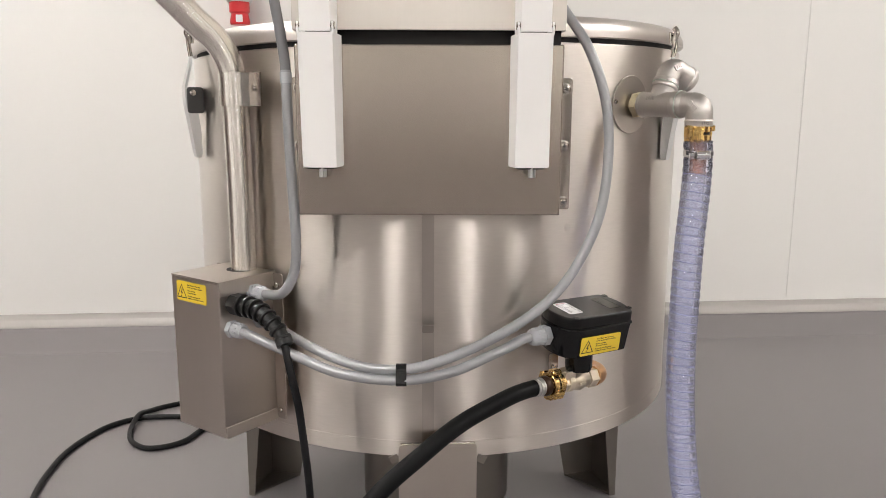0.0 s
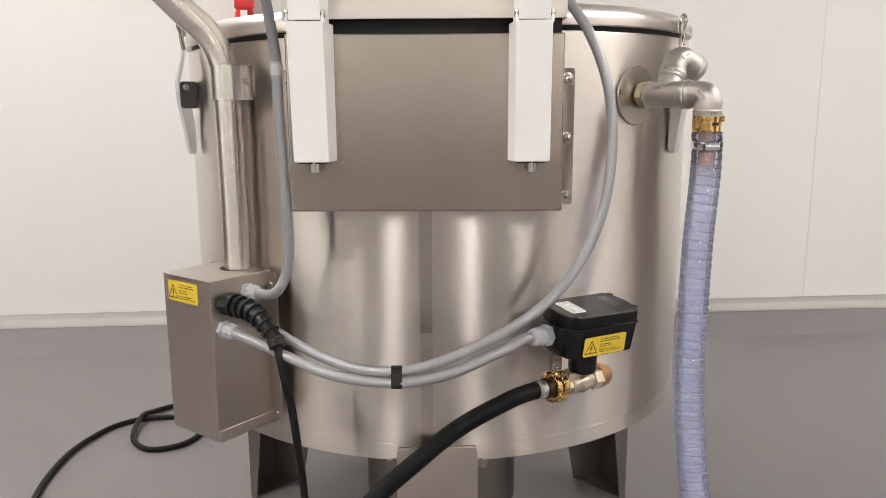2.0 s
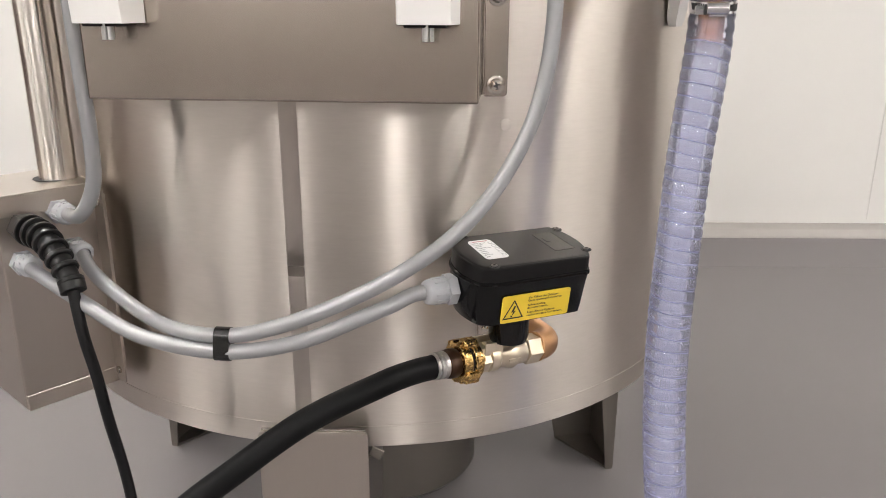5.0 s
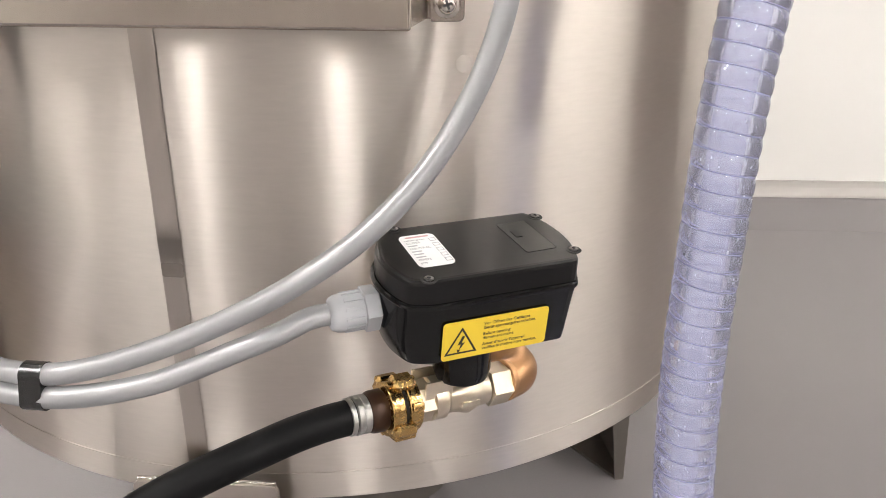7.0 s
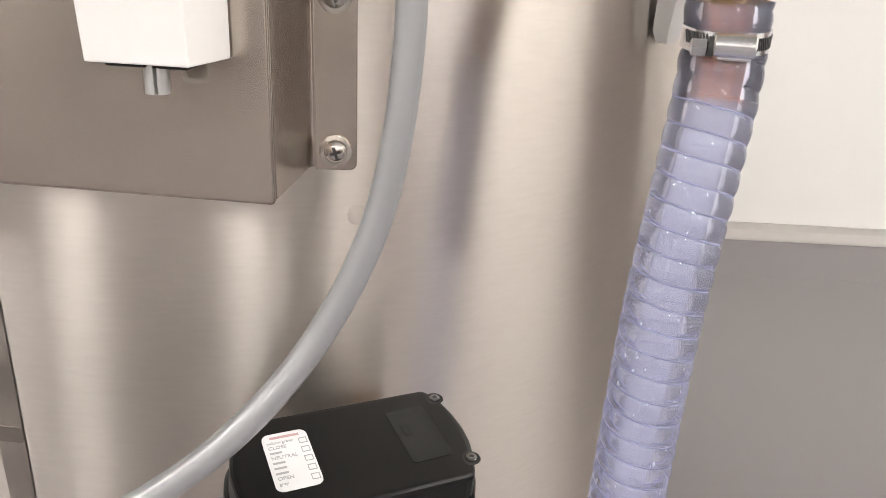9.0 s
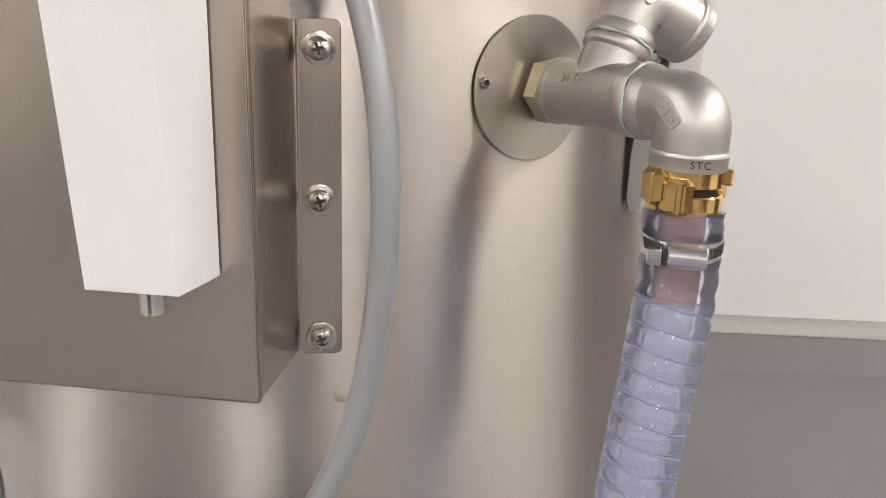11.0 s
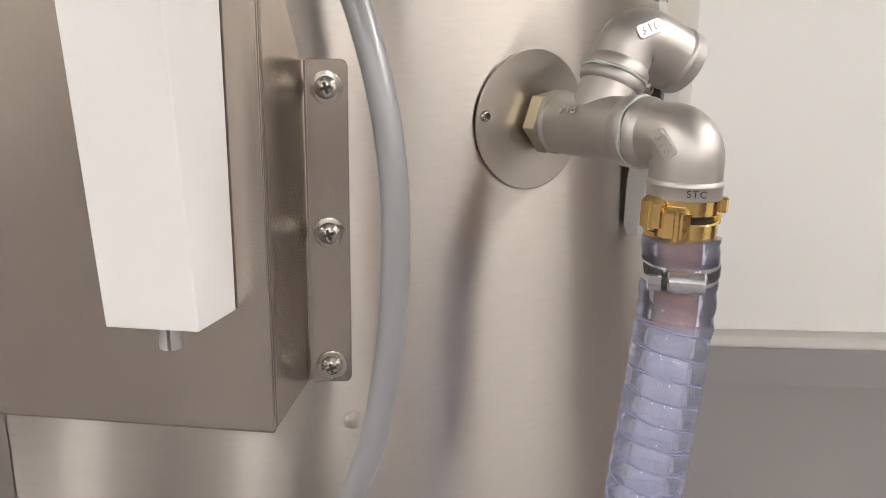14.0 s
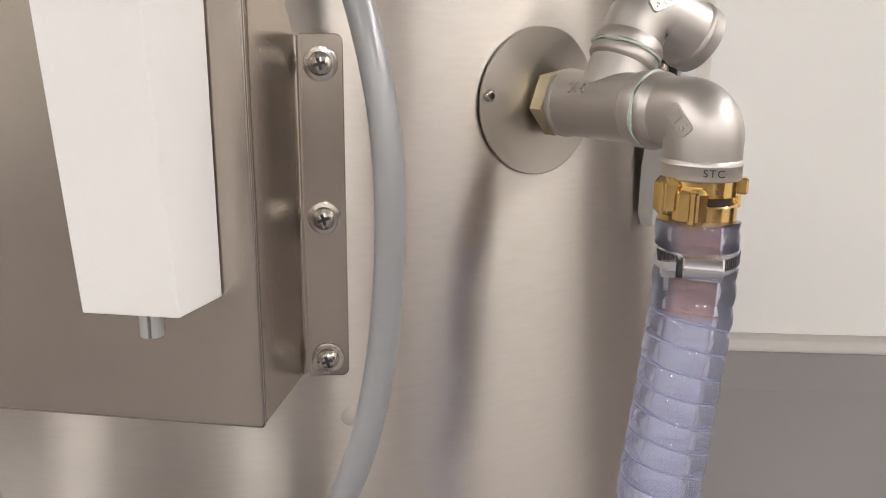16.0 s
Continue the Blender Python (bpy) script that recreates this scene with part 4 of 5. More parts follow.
for sx, sy in ((-0.0500, -0.0290), (0.0495, -0.0205), (0.0495, 0.0290), (-0.0480, 0.0362)):
    notch = part("recess", lathe([(0, -0.0002), (0.0046, -0.0002), (0.0050, 0.0003), (0.0046, 0.0006), (0.0040, 0.00035), (0, 0.00035)], AM @ pose(sx, sy, 0), 20), dark_gap, cover)
    part("screw", lathe([(0, 0.0002), (0.0031, 0.0002), (0.0030, 0.0012), (0.0024, 0.0016), (0.0012, 0.0016), (0.0011, 0.0008), (0, 0.0008)], AM @ pose(sx, sy, 0), 16), screw_dark, notch, "small bright steel screw")
win = part("window", prism(rounded(0.0215, 0.0405, 0.002), -0.0002, 0.0005, AM @ pose(0.0297, 0.0050, 0, 0, 0, 2)), black_window, cover, "dark position window")
part("window_edge", block((0.0008, 0.0390, 0.0006), AM @ pose(0.0404, 0.0050, 0.0004, 0, 0, 2), 0.0002), dark_gap, win)
part("embossed_mark", block((0.0045, 0.0090, 0.0004), AM @ pose(0.0250, 0.0090, 0.0006, 0, 0, 2), 0.0001), black_plastic, win)
plate = part("rating_plate", prism(rounded(0.0232, 0.0405, 0.004), -0.0002, 0.0004, AM @ pose(-0.0380, 0.0052, 0)), white_label, cover, "white rating plate with small grey print")
part("title_line", block((0.015, 0.0016, 0.0002), AM @ pose(-0.0380, 0.0222, 0.0005)), plate_red, plate, "small red heading")
for k, words in enumerate(("yellow/green", "CLOSE", "", "NEUTRAL", "", "", "", "OPEN", "grey")):
    spot = AM @ pose(-0.0476, 0.0185 - 0.0036 * k, 0.0005)
    if words:
        flat_text(words, spot, 0.0031 if words.isupper() else 0.0026, plate, grey_ink)
    else:
        part("print_line", block((0.0062, 0.0012, 0.0002), spot @ pose(0.0031, 0, 0)), grey_ink, plate)
for k in range(5):
    m = AM @ pose(-0.0295, 0.0170 - 0.0066 * k, 0.0005)
    frame_box = bmesh.new()
    for sx, sy, px, py in ((0.0042, 0.0004, 0, 0.0018), (0.0042, 0.0004, 0, -0.0018), (0.0004, 0.0040, 0.0019, 0), (0.0004, 0.0040, -0.0019, 0)):
        block((sx, sy, 0.0002), m @ pose(px, py, 0), 0, 1, frame_box)
    part("terminal_box", frame_box, grey_ink, plate)
warning_label(AM @ frame_pose((-0.0062, -0.0334, -0.0418), (1, 0, 0), (0, -0.02, 1)), 0.0700, 0.0268, drive)
gland(DRIVE_GLAND, -U, drive, 0.0245)
stem = lathe([(0.0195, 0.510), (0.0192, 0.476), (0.0175, 0.470), (0, 0.470)], Matrix.Translation((0.1875, 1.0350, 0)), 32)
part("stem_housing", stem, black_plastic, drive)
part("lug", block((0.016, 0.018, 0.008), AM @ pose(0.014, -0.010, -0.0590), 0.002), black_plastic, drive)

tp, to = on_drum(23.05, 0.4535, R + 0.003)
part("mounting_tab", prism(rounded(0.016, 0.034, 0.003), -0.001, 0.001, frame_pose(tp, (-to.y, to.x, 0), (0, 0, 1)), 0.0004), panel_steel, drive, "small steel mounting tab")
part("tab_screw", lathe([(0, 0), (0.0035, 0), (0.0035, 0.0015), (0.002, 0.0025), (0, 0.0027)], between(tp + to * 0.001 + Vector((0, 0, -0.004)), tp + to + Vector((0, 0, -0.004))), 16), bolt_steel, drive)

# ---- ball valve and bronze elbow ----
VD = Vector((0.80, 0.60, -0.075)).normalized()
VA = Vector((0.1445, 1.010, 0.456))


def along(s, dz=0.0):
    return VA + VD * s + Vector((0, 0, dz))


valve = thing("ball_valve", along(0.05), "nickelled brass ball valve below the drive", "valve")
vbody = lathe([(0.0, 0.0), (0.0125, 0.0), (0.0145, 0.001), (0.0145, 0.010), (0.0120, 0.013), (0.0125, 0.019), (0.0150, 0.028), (0.0125, 0.036), (0.0120, 0.044), (0, 0.044)], between(along(0.026), along(1)), 32)
part("body", vbody, pale_brass, valve)
part("end_hexagon", hexbar(along(0.012), along(0.028), 0.0245), pale_brass, valve)
part("outlet_hexagon", hexbar(along(0.071), along(0.088), 0.0252), pale_brass, valve)
part("yoke", block((0.020, 0.022, 0.003), frame_pose(along(0.049, 0.0155), VD, (-VD.y, VD.x, 0)), 0.0006), bolt_steel, valve)
for s in (-1, 1):
    part("yoke_side", block((0.020, 0.002, 0.012), frame_pose(along(0.030, 0.012) + Vector((-VD.y, VD.x, 0)) * 0.010 * s, VD, (-VD.y, VD.x, 0)), 0.0005), pale_brass, valve)
part("cast_mark", block((0.014, 0.0012, 0.004), frame_pose(along(0.052, -0.002) + Vector((VD.y, -VD.x, 0)) * 0.0142, VD, (-VD.y, VD.x, 0)), 0.0004), pale_brass, valve)
inward = (Vector((CX, CY, 0)) - Vector((0.226, 1.067, 0))).normalized()
e0 = along(0.089, 0.001)
elb = arc(e0 + inward * 0.018, -inward, VD, 0.018, 0, 90, 12)
elb_line = [e0 - VD * 0.002] + elb + [elb[-1] + inward * 0.06]
elbow = thing("bronze_elbow", e0, "raw bronze pipe elbow screwed into the drum", "pipe elbow")
part("bend", tube(elb_line, 0.0140, 28), bronze, elbow)
part("rim", lathe([(0.0140, 0), (0.0147, 0.0005), (0.0147, 0.003), (0.0140, 0.0045)], between(e0 - VD * 0.002, e0 + VD), 28), bronze, elbow)


def claw_coupling(m, name_label, low=35.0, high=95.0, extra=None, metal=brass):
    """A pair of quarter-turn claw couplings along the pose's z."""
    ob = thing("claw_coupling", m, name_label, "hose coupling", "brass claw couplings")
    for z0, flip in ((0.0, 1), (0.0165, -1)):
        prof = [(0.012, 0), (0.0192, 0), (0.0200, 0.0008), (0.0200, 0.0112), (0.0192, 0.0122), (0.012, 0.0122)]
        half = part("ring", lathe(prof, m @ pose(0, 0, z0), 40, None, True), metal, ob)
        for k in range(2):
            a = 180 * k + (low if flip > 0 else high)
            mid = 0.0120 if flip > 0 else 0.0000
            c = block((0.0090, 0.0165, 0.0220), pose(0.0205, 0, mid), 0.0034, 1)
            join(c, block((0.0062, 0.0048, 0.0204), pose(0.0226, 0.0018, mid), 0.0014, 1))
            c.transform(m @ pose(0, 0, z0, 0, 0, a))
            part("claw", c, metal, half)
            if extra is not None:
                continue
            g = block((0.004, 0.006, 0.011), pose(0.0205, 0, 0.0062), 0.001)
            g.transform(m @ pose(0, 0, z0, 0, 0, a + 62))
            part("stop", g, metal, half)
        if extra is not None and flip < 0:
            g = block((0.0060, 0.008, 0.0095), pose(0.0210, 0, 0.0062), 0.0012, 1)
            g.transform(m @ pose(0, 0, z0, 0, 0, extra))
            part("stop", g, metal, half)
    part("seal", lathe([(0.010, 0.0122), (0.0170, 0.0122), (0.0170, 0.0168), (0.010, 0.0168)], m, 32, None, True), dark_gap, ob, "dark rubber seal")
    return ob


claw_coupling(between(along(-0.006), along(1)) @ Matrix.Diagonal((0.88, 0.88, 0.74, 1)), "tarnished brass claw coupling on a black hose", metal=old_brass)
part_hose = [(along(-0.020))[:], (0.1050, 0.9830, 0.4570), (0.0783, 0.9640, 0.4530), (0.0198, 0.9311, 0.4332), (-0.0322, 0.8996, 0.4030), (-0.0856, 0.8676, 0.3655), (-0.16, 0.815, 0.290), (-0.25, 0.74, 0.17), (-0.36, 0.64, 0.055), (-0.50, 0.52, 0.020), (-0.75, 0.36, 0.020)]
hose = thing("black_hose", along(-0.03), "thick black rubber hose sloping down from the valve", "hose")
part("tube", tube(spline(part_hose, 12), 0.0112, 24), rubber, hose)
part("ferrule", lathe([(0.0112, 0), (0.0126, 0.0005), (0.0126, 0.0035), (0.0120, 0.0046), (0.0126, 0.0056), (0.0126, 0.0085), (0.0112, 0.009)], between(along(-0.0268), along(1)), 28), ferrule_zinc, hose, "crimped zinc ferrule")
part("crimp", lathe([(0.0112, 0), (0.0122, 0.0004), (0.0122, 0.0030), (0.0112, 0.0034)], between(along(-0.0308), along(1)), 28), ferrule_zinc, hose)
part("tail", lathe([(0.0120, 0.0), (0.0134, 0.002), (0.0138, 0.004), (0.0138, 0.010), (0.012, 0.013)], between(along(-0.0175), along(1)), 28), brown_ring, hose, "dark brown end ring")

# ---- water inlet: flange, nipple, tee, elbows ----
FP, PLATE = on_drum(40.9, 0.837)
TAP = Vector((0.27909, 1.19125, 0.837))  # where the pipe's axis passes through the wall
FD = (Vector((0.3615, 1.1020, 0.837)) - TAP).normalized()
SIDE = Vector((-FD.y, FD.x, 0))


def out_at(s, dz=0.0):
    return TAP + FD * (s + 0.0055) + Vector((0, 0, dz))


inlet = thing("water_inlet", FP, "cast stainless steel tee and elbows on a round flange", "pipe fitting")
PLATE_RUN = Vector((-PLATE.y, PLATE.x, 0))


def bent(bm):
    """Bends the round plate a little less than the drum it lies on."""
    for v in bm.verts:
        u = (v.co - FP).dot(PLATE_RUN)
        v.co -= PLATE * (0.85 * u * u / (2 * R))
    return bm


disc = lathe([(0, 0), (0.0150, 0), (0.0300, 0), (0.0425, 0), (0.0430, 0.0005), (0.0430, 0.0015), (0.0424, 0.0020), (0.0300, 0.0020), (0.0150, 0.0020), (0, 0.0020)], between(FP + PLATE * 0.0005, FP + PLATE), 64)
fl = part("flange_plate", bent(disc), plate_steel, inlet, "round brushed steel flange plate")
for dx in (-0.0372, 0.0372):
    q = FP + PLATE_RUN * dx + PLATE * 0.0011 + Vector((0, 0, 0.004))
    rivet = part("rivet", lathe([(0, 0.0002), (0.0036, 0.0002), (0.0036, 0.0012), (0.0028, 0.0022), (0.0018, 0.0024), (0.0016, 0.0010), (0, 0.0010)], between(q, q + PLATE), 16), bolt_steel, fl)
    part("rivet_bore", rod(q + PLATE * 0.0009, q + PLATE * 0.0012, 0.0015, 12), dark_metal, rivet)
part("hex_nipple", hexbar(out_at(0.0065), out_at(0.0185), 0.0345, 0.0014, None, 10), nut_brass, inlet, "dull brass hexagon nipple")
part("nipple_neck", rod(out_at(-0.004), out_at(0.026), 0.0135, 24), nut_brass, inlet)
tee_c = out_at(0.0475)
ROLL = radians(26)
BR = SIDE * math.sin(ROLL) + Vector((0, 0, math.cos(ROLL)))
tee = part("tee", lathe([(0.014, 0), (0.0186, 0), (0.0193, 0.0010), (0.0193, 0.0030), (0.0184, 0.0045), (0.0182, 0.030), (0.0184, 0.0535), (0.0196, 0.0555), (0.0197, 0.0612), (0.0190, 0.0628), (0.014, 0.063)], between(out_at(0.0185), out_at(1)), 48), cast_steel, inlet, "cast stainless steel tee")
part("branch", lathe([(0.0172, 0.0), (0.0172, 0.0180), (0.0171, 0.0240), (0.0186, 0.0252), (0.0190, 0.0262), (0.0190, 0.0296), (0.0182, 0.0308), (0.013, 0.0308)], between(tee_c, tee_c + BR), 48), cast_steel, inlet)


def sealant_bead(a, d, r, seed):
    """An uneven bead of thread sealant squeezed out round a joint."""
    rng = random.Random(seed)
    bumps = [(rng.uniform(0, 6.28), rng.uniform(3, 9), rng.uniform(0.2, 0.6)) for _ in range(5)]
    m = between(a, a + d)
    pts = [m @ Vector(((r + 0.0003) * math.cos(t), (r + 0.0003) * math.sin(t), 0.0006 * sum(w * math.sin(f * t + p) for p, f, w in bumps))) for t in [2 * math.pi * k / 64 for k in range(65)]]
    return tube(pts, lambda k: 0.0009 + 0.0005 * sum(w * math.sin(f * 2 * math.pi * k / 64 * 1.0 + 2 * p) for p, f, w in bumps[:3]), 8, False)


part("sealant_ring", sealant_bead(tee_c + BR * 0.0314, BR, 0.0186, 3), sealant, inlet, "pale green thread sealant")


def cast_elbow(a, d0, d1, lead_in, bend, lead_out, r0=0.0172, r1=0.0187):
    """A cast elbow from a along d0 turning to d1, widening a little, with collars at both mouths."""
    a, d0, d1 = Vector(a), Vector(d0).normalized(), Vector(d1).normalized()
    c = a + d0 * lead_in + d1 * bend
    pts = [a + d0 * 0.001, a + d0 * lead_in * 0.5] + arc(c, -d1, d0, bend, 0, 90, 14)
    end = pts[-1] + d1 * lead_out
    pts += [pts[-1] + d1 * lead_out * 0.5, end]
    n = len(pts) - 1
    e = part("elbow", tube(pts, lambda i: r0 + (r1 - r0) * min(1.0, i / (n - 2)), 44, False), cast_steel, inlet, "cast stainless steel elbow")
    part("collar", lathe([(0.014, 0), (0.0186, 0), (0.0194, 0.0008), (0.0194, 0.0040), (0.0186, 0.0054), (r0 - 0.0004, 0.0085)], between(a, a + d0), 44), cast_steel, e)
    part("collar", lathe([(r1 - 0.0003, -0.0022), (r1 + 0.0002, -0.0018), (r1 + 0.0009, -0.0006), (r1 + 0.0011, 0.0004), (r1 + 0.0006, 0.0014), (r1 + 0.0006, 0.0070), (r1, 0.0078), (0.0160, 0.0078), (0.0150, -0.004), (0, -0.004)], between(end - d1 * 0.001, end + d1), 44), cast_steel, e)
    return e, c, end


low_elbow, lc, low_end = cast_elbow(out_at(0.0825), FD, (0, 0, -1), 0.0190, 0.0110, 0.0125)
part("sealant_ring", sealant_bead(out_at(0.0820), FD, 0.0190, 8), sealant, inlet)
q_dir = Vector((0.82, 0.40, -0.42))
q_dir = (q_dir - BR * q_dir.dot(BR)).normalized()
up_elbow, uc = cast_elbow(tee_c + BR * 0.0318, BR, q_dir, 0.0145, 0.0125, 0.0225)[:2]


def raised_text(body, m, size, parent, mat, depth=0.0007, name="cast_lettering"):
    """Raised cast characters on the pose's x and y."""
    cu = bpy.data.curves.new("lettering", "FONT")
    cu.body, cu.size, cu.extrude, cu.align_x, cu.align_y = body, size, depth, "CENTER", "CENTER"
    cu.space_character = 1.2
    tmp = bpy.data.objects.new("lettering", cu)
    me = bpy.data.meshes.new_from_object(tmp)
    bpy.data.objects.remove(tmp)
    bm = bmesh.new()
    bm.from_mesh(me)
    bm.transform(m)
    return part(name, bm, mat, parent)


def pad_text(body, centre, out, run, size, parent, pad=True):
    """A raised pad with the characters on a fitting's side."""
    out, run = Vector(out).normalized(), Vector(run).normalized()
    m = frame_pose(Vector(centre), run, out.cross(run))
    if pad:
        part("cast_pad", prism(rounded(size * 2.3, size * 1.1, size * 0.3), -0.004, 0.0006, m, 0.0003), cast_steel, parent)
    raised_text(body, m @ pose(0, 0, 0.0005), size, parent, cast_steel)


TOCAM = Vector((-0.16, -0.97, 0.05)).normalized()
n_tee = (TOCAM - FD * TOCAM.dot(FD)).normalized()
n_tee = (n_tee + Vector((0, 0, 0.50))).normalized()
pad_text("316", tee_c + n_tee * 0.0187 - FD * 0.006, n_tee, FD + Vector((0, 0, 0.05)), 0.0078, tee, False)


def bend_pad(centre, d0, d1, bend, turn, tilt, parent, k=1.0):
    """The cast pad on the side of an elbow, at that turn of its bend, facing out where the tube is open to view."""
    mid = centre + (-Vector(d1) * math.cos(radians(turn)) + Vector(d0) * math.sin(radians(turn))) * bend
    run = (Vector(d1) * math.sin(radians(turn)) + Vector(d0) * math.cos(radians(turn))).normalized()
    n = TOCAM + Vector(tilt)
    n = (n - run * n.dot(run)).normalized()
    pad_text("316", mid + n * 0.0188 * k, n, run, 0.0074, parent)


bend_pad(lc, FD, Vector((0, 0, -1)), 0.0110, 46, (-0.45, 0, -0.2), low_elbow, 0.96)
bend_pad(uc, BR, q_dir, 0.0125, 45, (0.05, 0, 0.1), up_elbow, 0.96)
raised_text("STC", frame_pose(low_end + Vector((0.0035, 0, -0.0022)) + Vector((-0.06, -0.99, 0)).normalized() * 0.0206, (0.99, -0.06, 0), (0, 0, 1)), 0.0050, low_elbow, dark_metal, 0.0002, "printed_mark")

# ---- clear hose on its coupling ----
HX, HY = low_end.x, low_end.y
part("nipple", rod(low_end + Vector((0, 0, 0.004)), low_end - Vector((0, 0, 0.008)), 0.0165, 24), pale_brass, inlet)
claw_coupling(frame_pose((HX, HY, low_end.z - 0.0285), (0.92, 0.39, 0), (-0.39, 0.92, 0)) @ Matrix.Diagonal((0.94, 0.94, 0.84, 1)), "polished brass claw coupling on the clear hose", 227.0, 188.0, 325.0)
HT = low_end.z - 0.028
clear = thing("clear_hose", (HX, HY, HT), "clear bluish ribbed plastic hose hanging from the inlet", "hose")
hose_pts = [(HX + 0.001, HY, HT), (HX + 0.001, HY - 0.004, HT - 0.035), (HX - 0.003, HY - 0.012, HT - 0.075), (0.348, 1.0800, 0.6394), (0.3435, 1.0710, 0.5542), (0.3405, 1.0620, 0.4641), (0.3430, 1.0500, 0.3701), (0.3520, 1.0360, 0.276), (0.3720, 1.02, 0.17), (0.412, 1.00, 0.075), (0.48, 0.975, 0.032), (0.60, 0.93, 0.021), (0.80, 0.84, 0.021), (1.05, 0.70, 0.021)]
STEP = 0.0004
hl = even(spline(hose_pts, 24), STEP)
PITCH = 0.0123


def helix_wave(i, a):
    ph = (i * STEP / PITCH + a / (2 * math.pi)) % 1.0
    d = min(ph, 1 - ph)
    s = i * STEP
    pinch = math.exp(-((s - 0.0165) / 0.0055) ** 4)
    return 0.0011 * math.sin(math.pi * d) ** 0.8 - 0.0005 - 0.0014 * pinch



def hollow(line, outer, inner, wave, segs=44):
    """A tube with a wall: outer skin, bore and both end faces."""
    skin = tube(line, outer, segs, False, None, wave)
    k = len(line) * segs
    bore = tube(line, inner, segs, False)
    join(skin, bore)
    skin.verts.ensure_lookup_table()
    for base in (0, k - segs):
        for a in range(segs):
            b = (a + 1) % segs
            skin.faces.new((skin.verts[base + a], skin.verts[base + b], skin.verts[k + base + b], skin.verts[k + base + a]))
    return skin


STRETCH = 114
wall = part("wall", hollow(hl[STRETCH:], 0.0202, 0.0170, lambda i, a: helix_wave(i + STRETCH, a)), pvc, clear, "clear bluish plastic wall", False, 80)
end = part("stretched_end", hollow(hl[:STRETCH], 0.0200, 0.0174, helix_wave), pvc_end, clear, "clear hose end stretched over the tail", False, 80)
wall.visible_shadow = False
end.visible_shadow = False


def wound(line, r, size, i0, i1):
    """The thin dark seam that winds round the hose in its groove."""
    out, side, axes = [], None, []
    for i, p in enumerate(line):
        d = (line[min(i + 1, len(line) - 1)] - line[max(i - 1, 0)]).normalized()
        side = d.orthogonal().normalized() if side is None else (side - d * side.dot(d)).normalized()
        axes.append((p, side, d.cross(side)))
    n = int((i1 - i0) * STEP / PITCH * 28)
    for k in range(n + 1):
        s = i0 + (i1 - i0) * k / n
        p, u, v = axes[min(int(s), len(axes) - 1)]
        a = -2 * math.pi * s * STEP / PITCH
        out.append(p + (u * math.cos(a) + v * math.sin(a)) * r)
    return tube(out, size, 5)


part("spiral_seam", wound(hl, 0.0196, 0.0005, STRETCH, int(0.62 / STEP)), seam_blue, clear, "dark bluish spiral seam", False, 80)


def droplets(line, r, s0, s1, count, seed):
    """Small drops clinging inside the bore, as one mesh."""
    rng = random.Random(seed)
    out = bmesh.new()
    for _ in range(count):
        i = int((s0 + (s1 - s0) * rng.random() ** 0.7) / STEP)
        d = (line[i + 1] - line[i - 1]).normalized()
        u = Vector((0, 0, 1)).cross(d).normalized()
        v = d.cross(u)
        a = rng.uniform(0, 2 * math.pi)
        m = Matrix.Translation(line[i] + (u * math.cos(a) + v * math.sin(a)) * r)
        k = rng.choice((0.0004, 0.0005, 0.0006, 0.0009))
        bmesh.ops.create_icosphere(out, subdivisions=1, radius=k, matrix=m @ Matrix.Diagonal((1, 1, rng.uniform(1.0, 2.2), 1)))
    return out


tagged(part("droplets", droplets(hl, 0.0168, 0.06, 0.56, 190, 5), droplet_white, clear, "small pale drops inside the hose", False, 80), kind="stuff")


def barbed(i):
    s = i * STEP
    return 0.0160 + 0.0011 * (1 - (s / 0.0115) % 1.0)


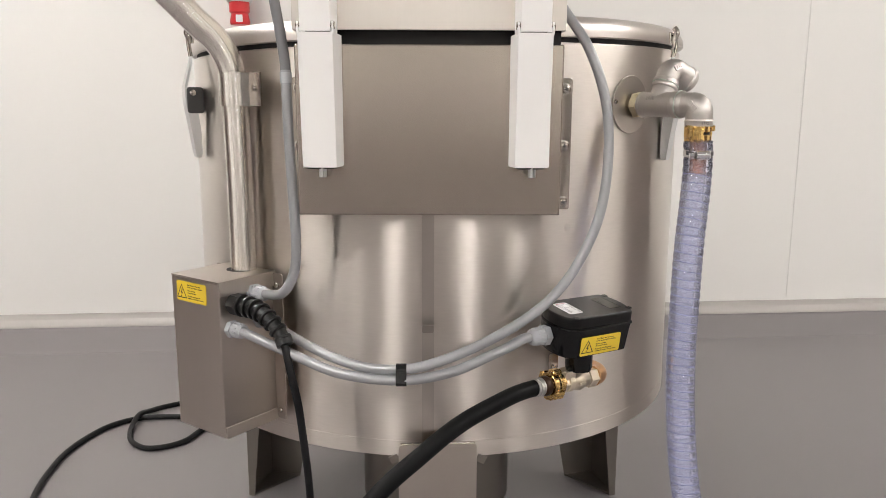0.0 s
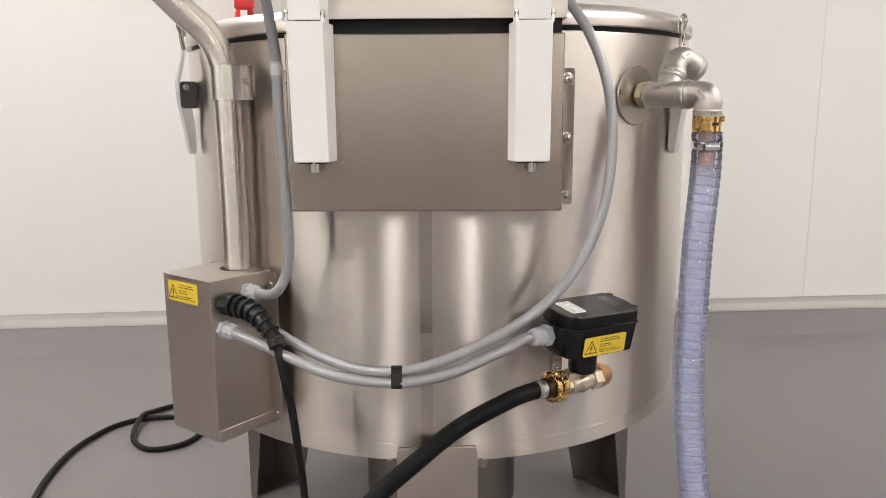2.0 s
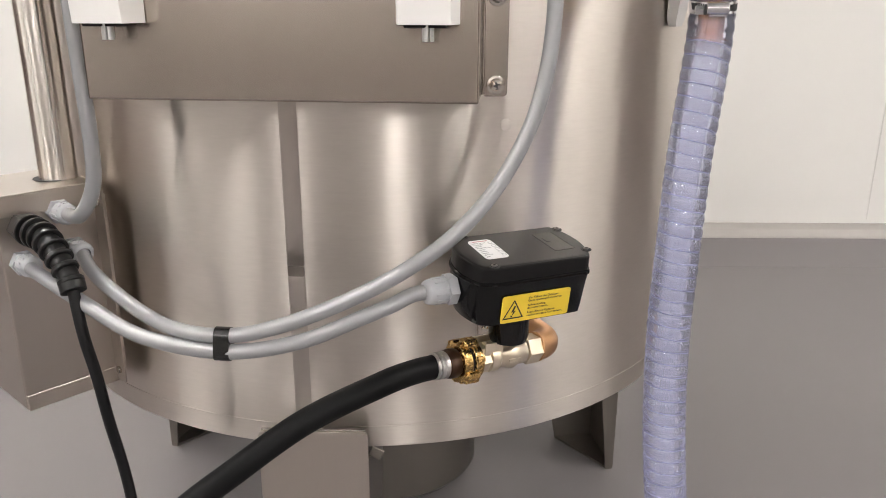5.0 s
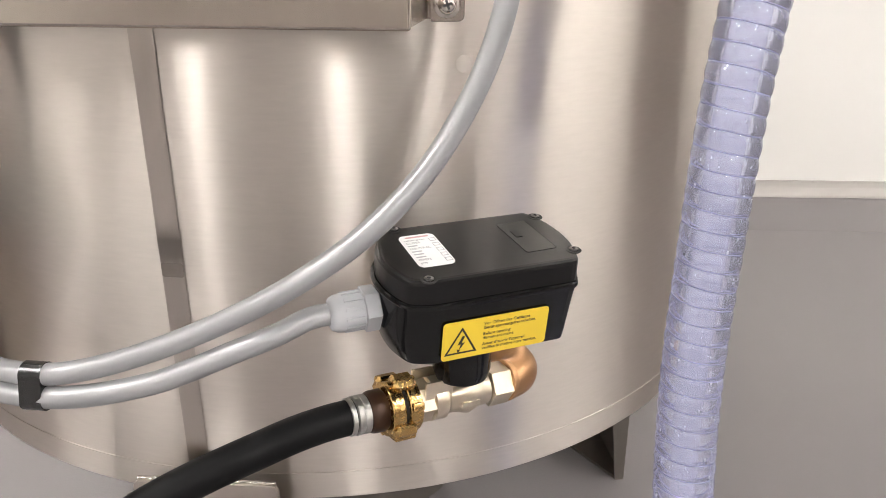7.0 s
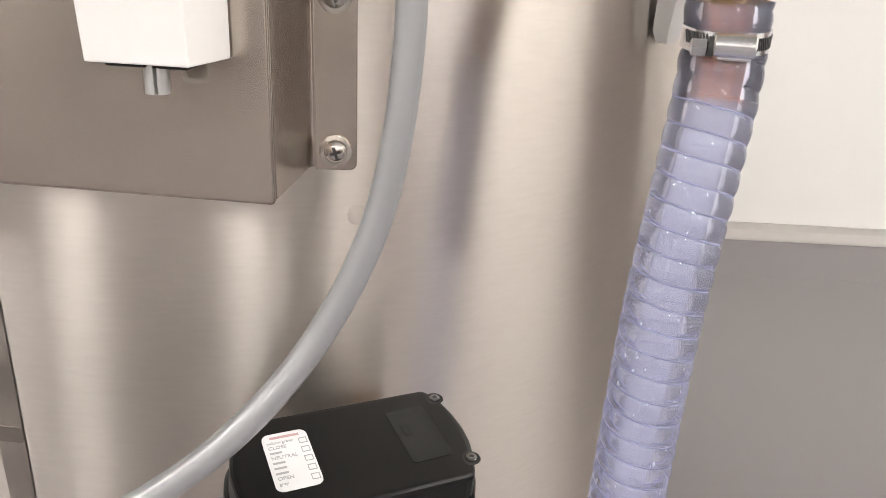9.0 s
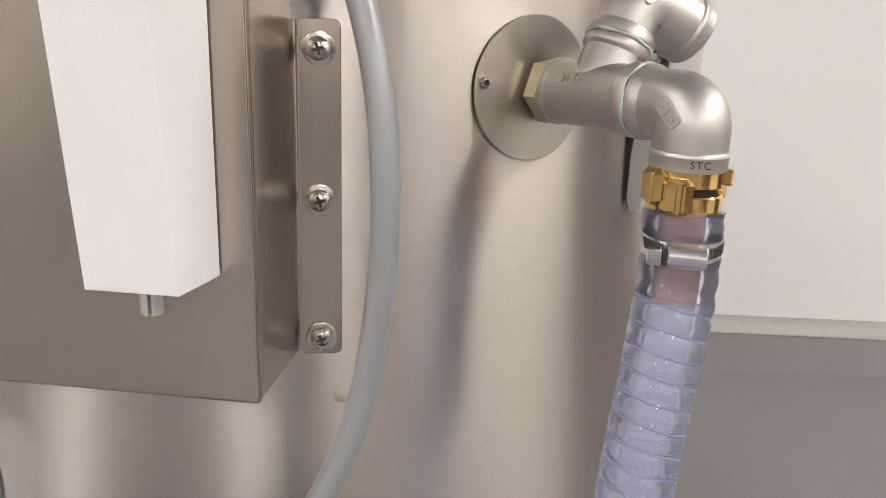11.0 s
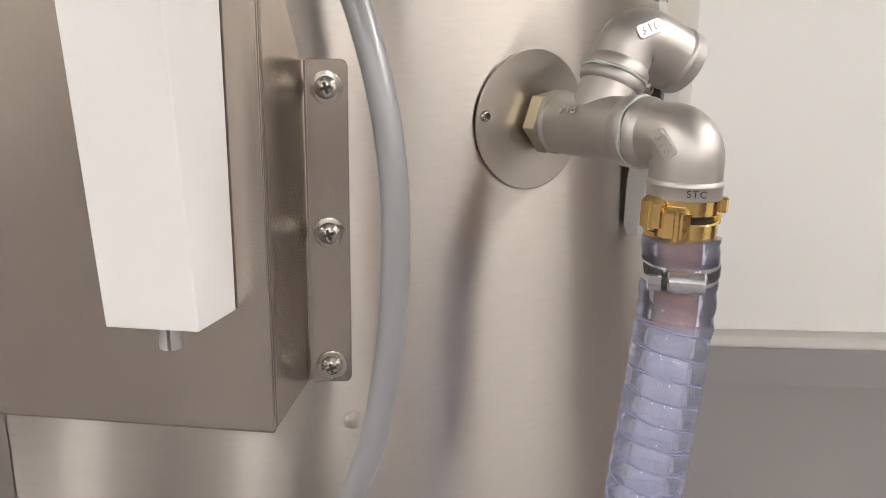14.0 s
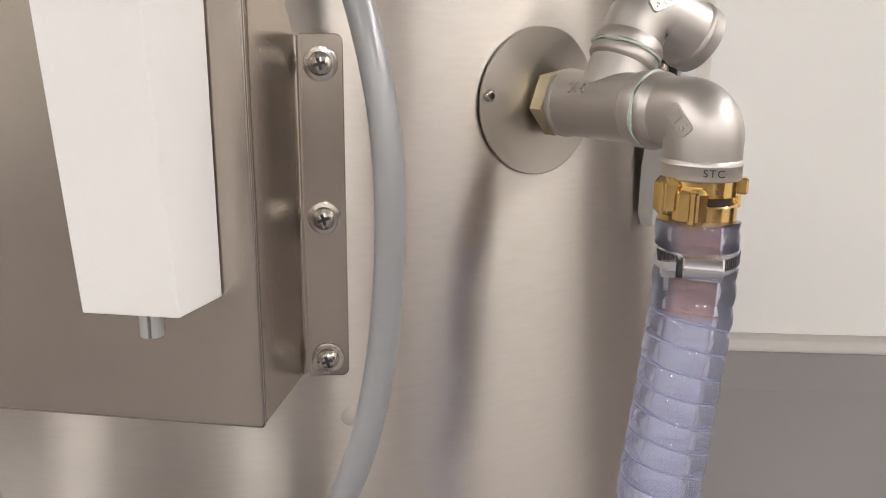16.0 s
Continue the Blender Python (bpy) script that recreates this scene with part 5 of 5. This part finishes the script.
part("hose_tail", tube(hl[:124], barbed, 32), copper, clear, "reddish hose tail seen inside the hose")
jub = thing("hose_clamp", (HX - 0.0005, HY - 0.003, HT - 0.0205), "shiny steel worm-drive clamp round the hose", "hose clamp")
JM = Matrix.Translation((HX + 0.0010, HY - 0.003, HT - 0.0160)) @ pose(0, 0, 0, 5, -1, 0)
part("band", lathe([(0.0194, -0.0052), (0.0204, -0.0052), (0.0204, 0.0052), (0.0194, 0.0052)], JM, 48, None, True), zinc, jub)
face_dir = -99
for k in range(16):
    a = face_dir + 30 + k * 4.6
    part("thread_slot", block((0.0004, 0.0008, 0.0060), JM @ pose(0, 0, 0, 0, 0, a) @ pose(0.0205, 0, 0, 20, 0, 0)), dark_metal, jub)
HM = JM @ pose(0, 0, 0, 0, 0, face_dir)
worm = rod(HM @ Vector((0.0236, -0.0065, 0.0006)), HM @ Vector((0.0236, 0.0120, 0.0006)), 0.0056, 24, 0.0008)
block((0.0050, 0.0150, 0.0128), HM @ pose(0.0209, 0.0035, -0.0003), 0.0010, 2, worm)
part("screw_housing", worm, zinc, jub)
screw = part("screw", hexbar(HM @ Vector((0.0236, -0.0085, -0.001)), HM @ Vector((0.0236, -0.0165, -0.001)), 0.0074), zinc, jub)
part("screw_collar", rod(HM @ Vector((0.0236, -0.0064, -0.0005)), HM @ Vector((0.0236, -0.0086, -0.0005)), 0.0046, 20), dark_metal, screw)
for k in range(9):
    part("thread_slot", block((0.0004, 0.0008, 0.0060), JM @ pose(0, 0, 0, 0, 0, face_dir - 62 + k * 4.6) @ pose(0.0205, 0, 0.0012, 20, 0, 0)), dark_metal, jub)

# ---- red plug on the wall behind ----
pm = BACK @ pose(-0.683, -0.065, 1.1035)
plug = thing("power_plug", pm, "red and grey industrial power plug hanging at the wall", "plug")
part("red_body", lathe([(0, 0), (0.031, 0), (0.0335, 0.008), (0.028, 0.036), (0.0335, 0.042), (0.0335, 0.073), (0, 0.073)], None, 32), red_plastic, plug, "red collar", True)
part("grey_body", lathe([(0, 0.073), (0.040, 0.073), (0.042, 0.078), (0.042, 0.18), (0, 0.19)], None, 32), plug_white, plug, "grey plug body", True)
part("tag", prism(rounded(0.022, 0.024, 0.002), 0, 0.001, frame_pose((0.003, -0.0340, 0.018), (1, 0, 0), (0, 0, 1))), white_label, plug, "small white tag", True)
part("wall_clip", block((0.03, 0.06, 0.05), pose(0, 0.045, 0.13), 0.004), plug_white, plug, "", True)
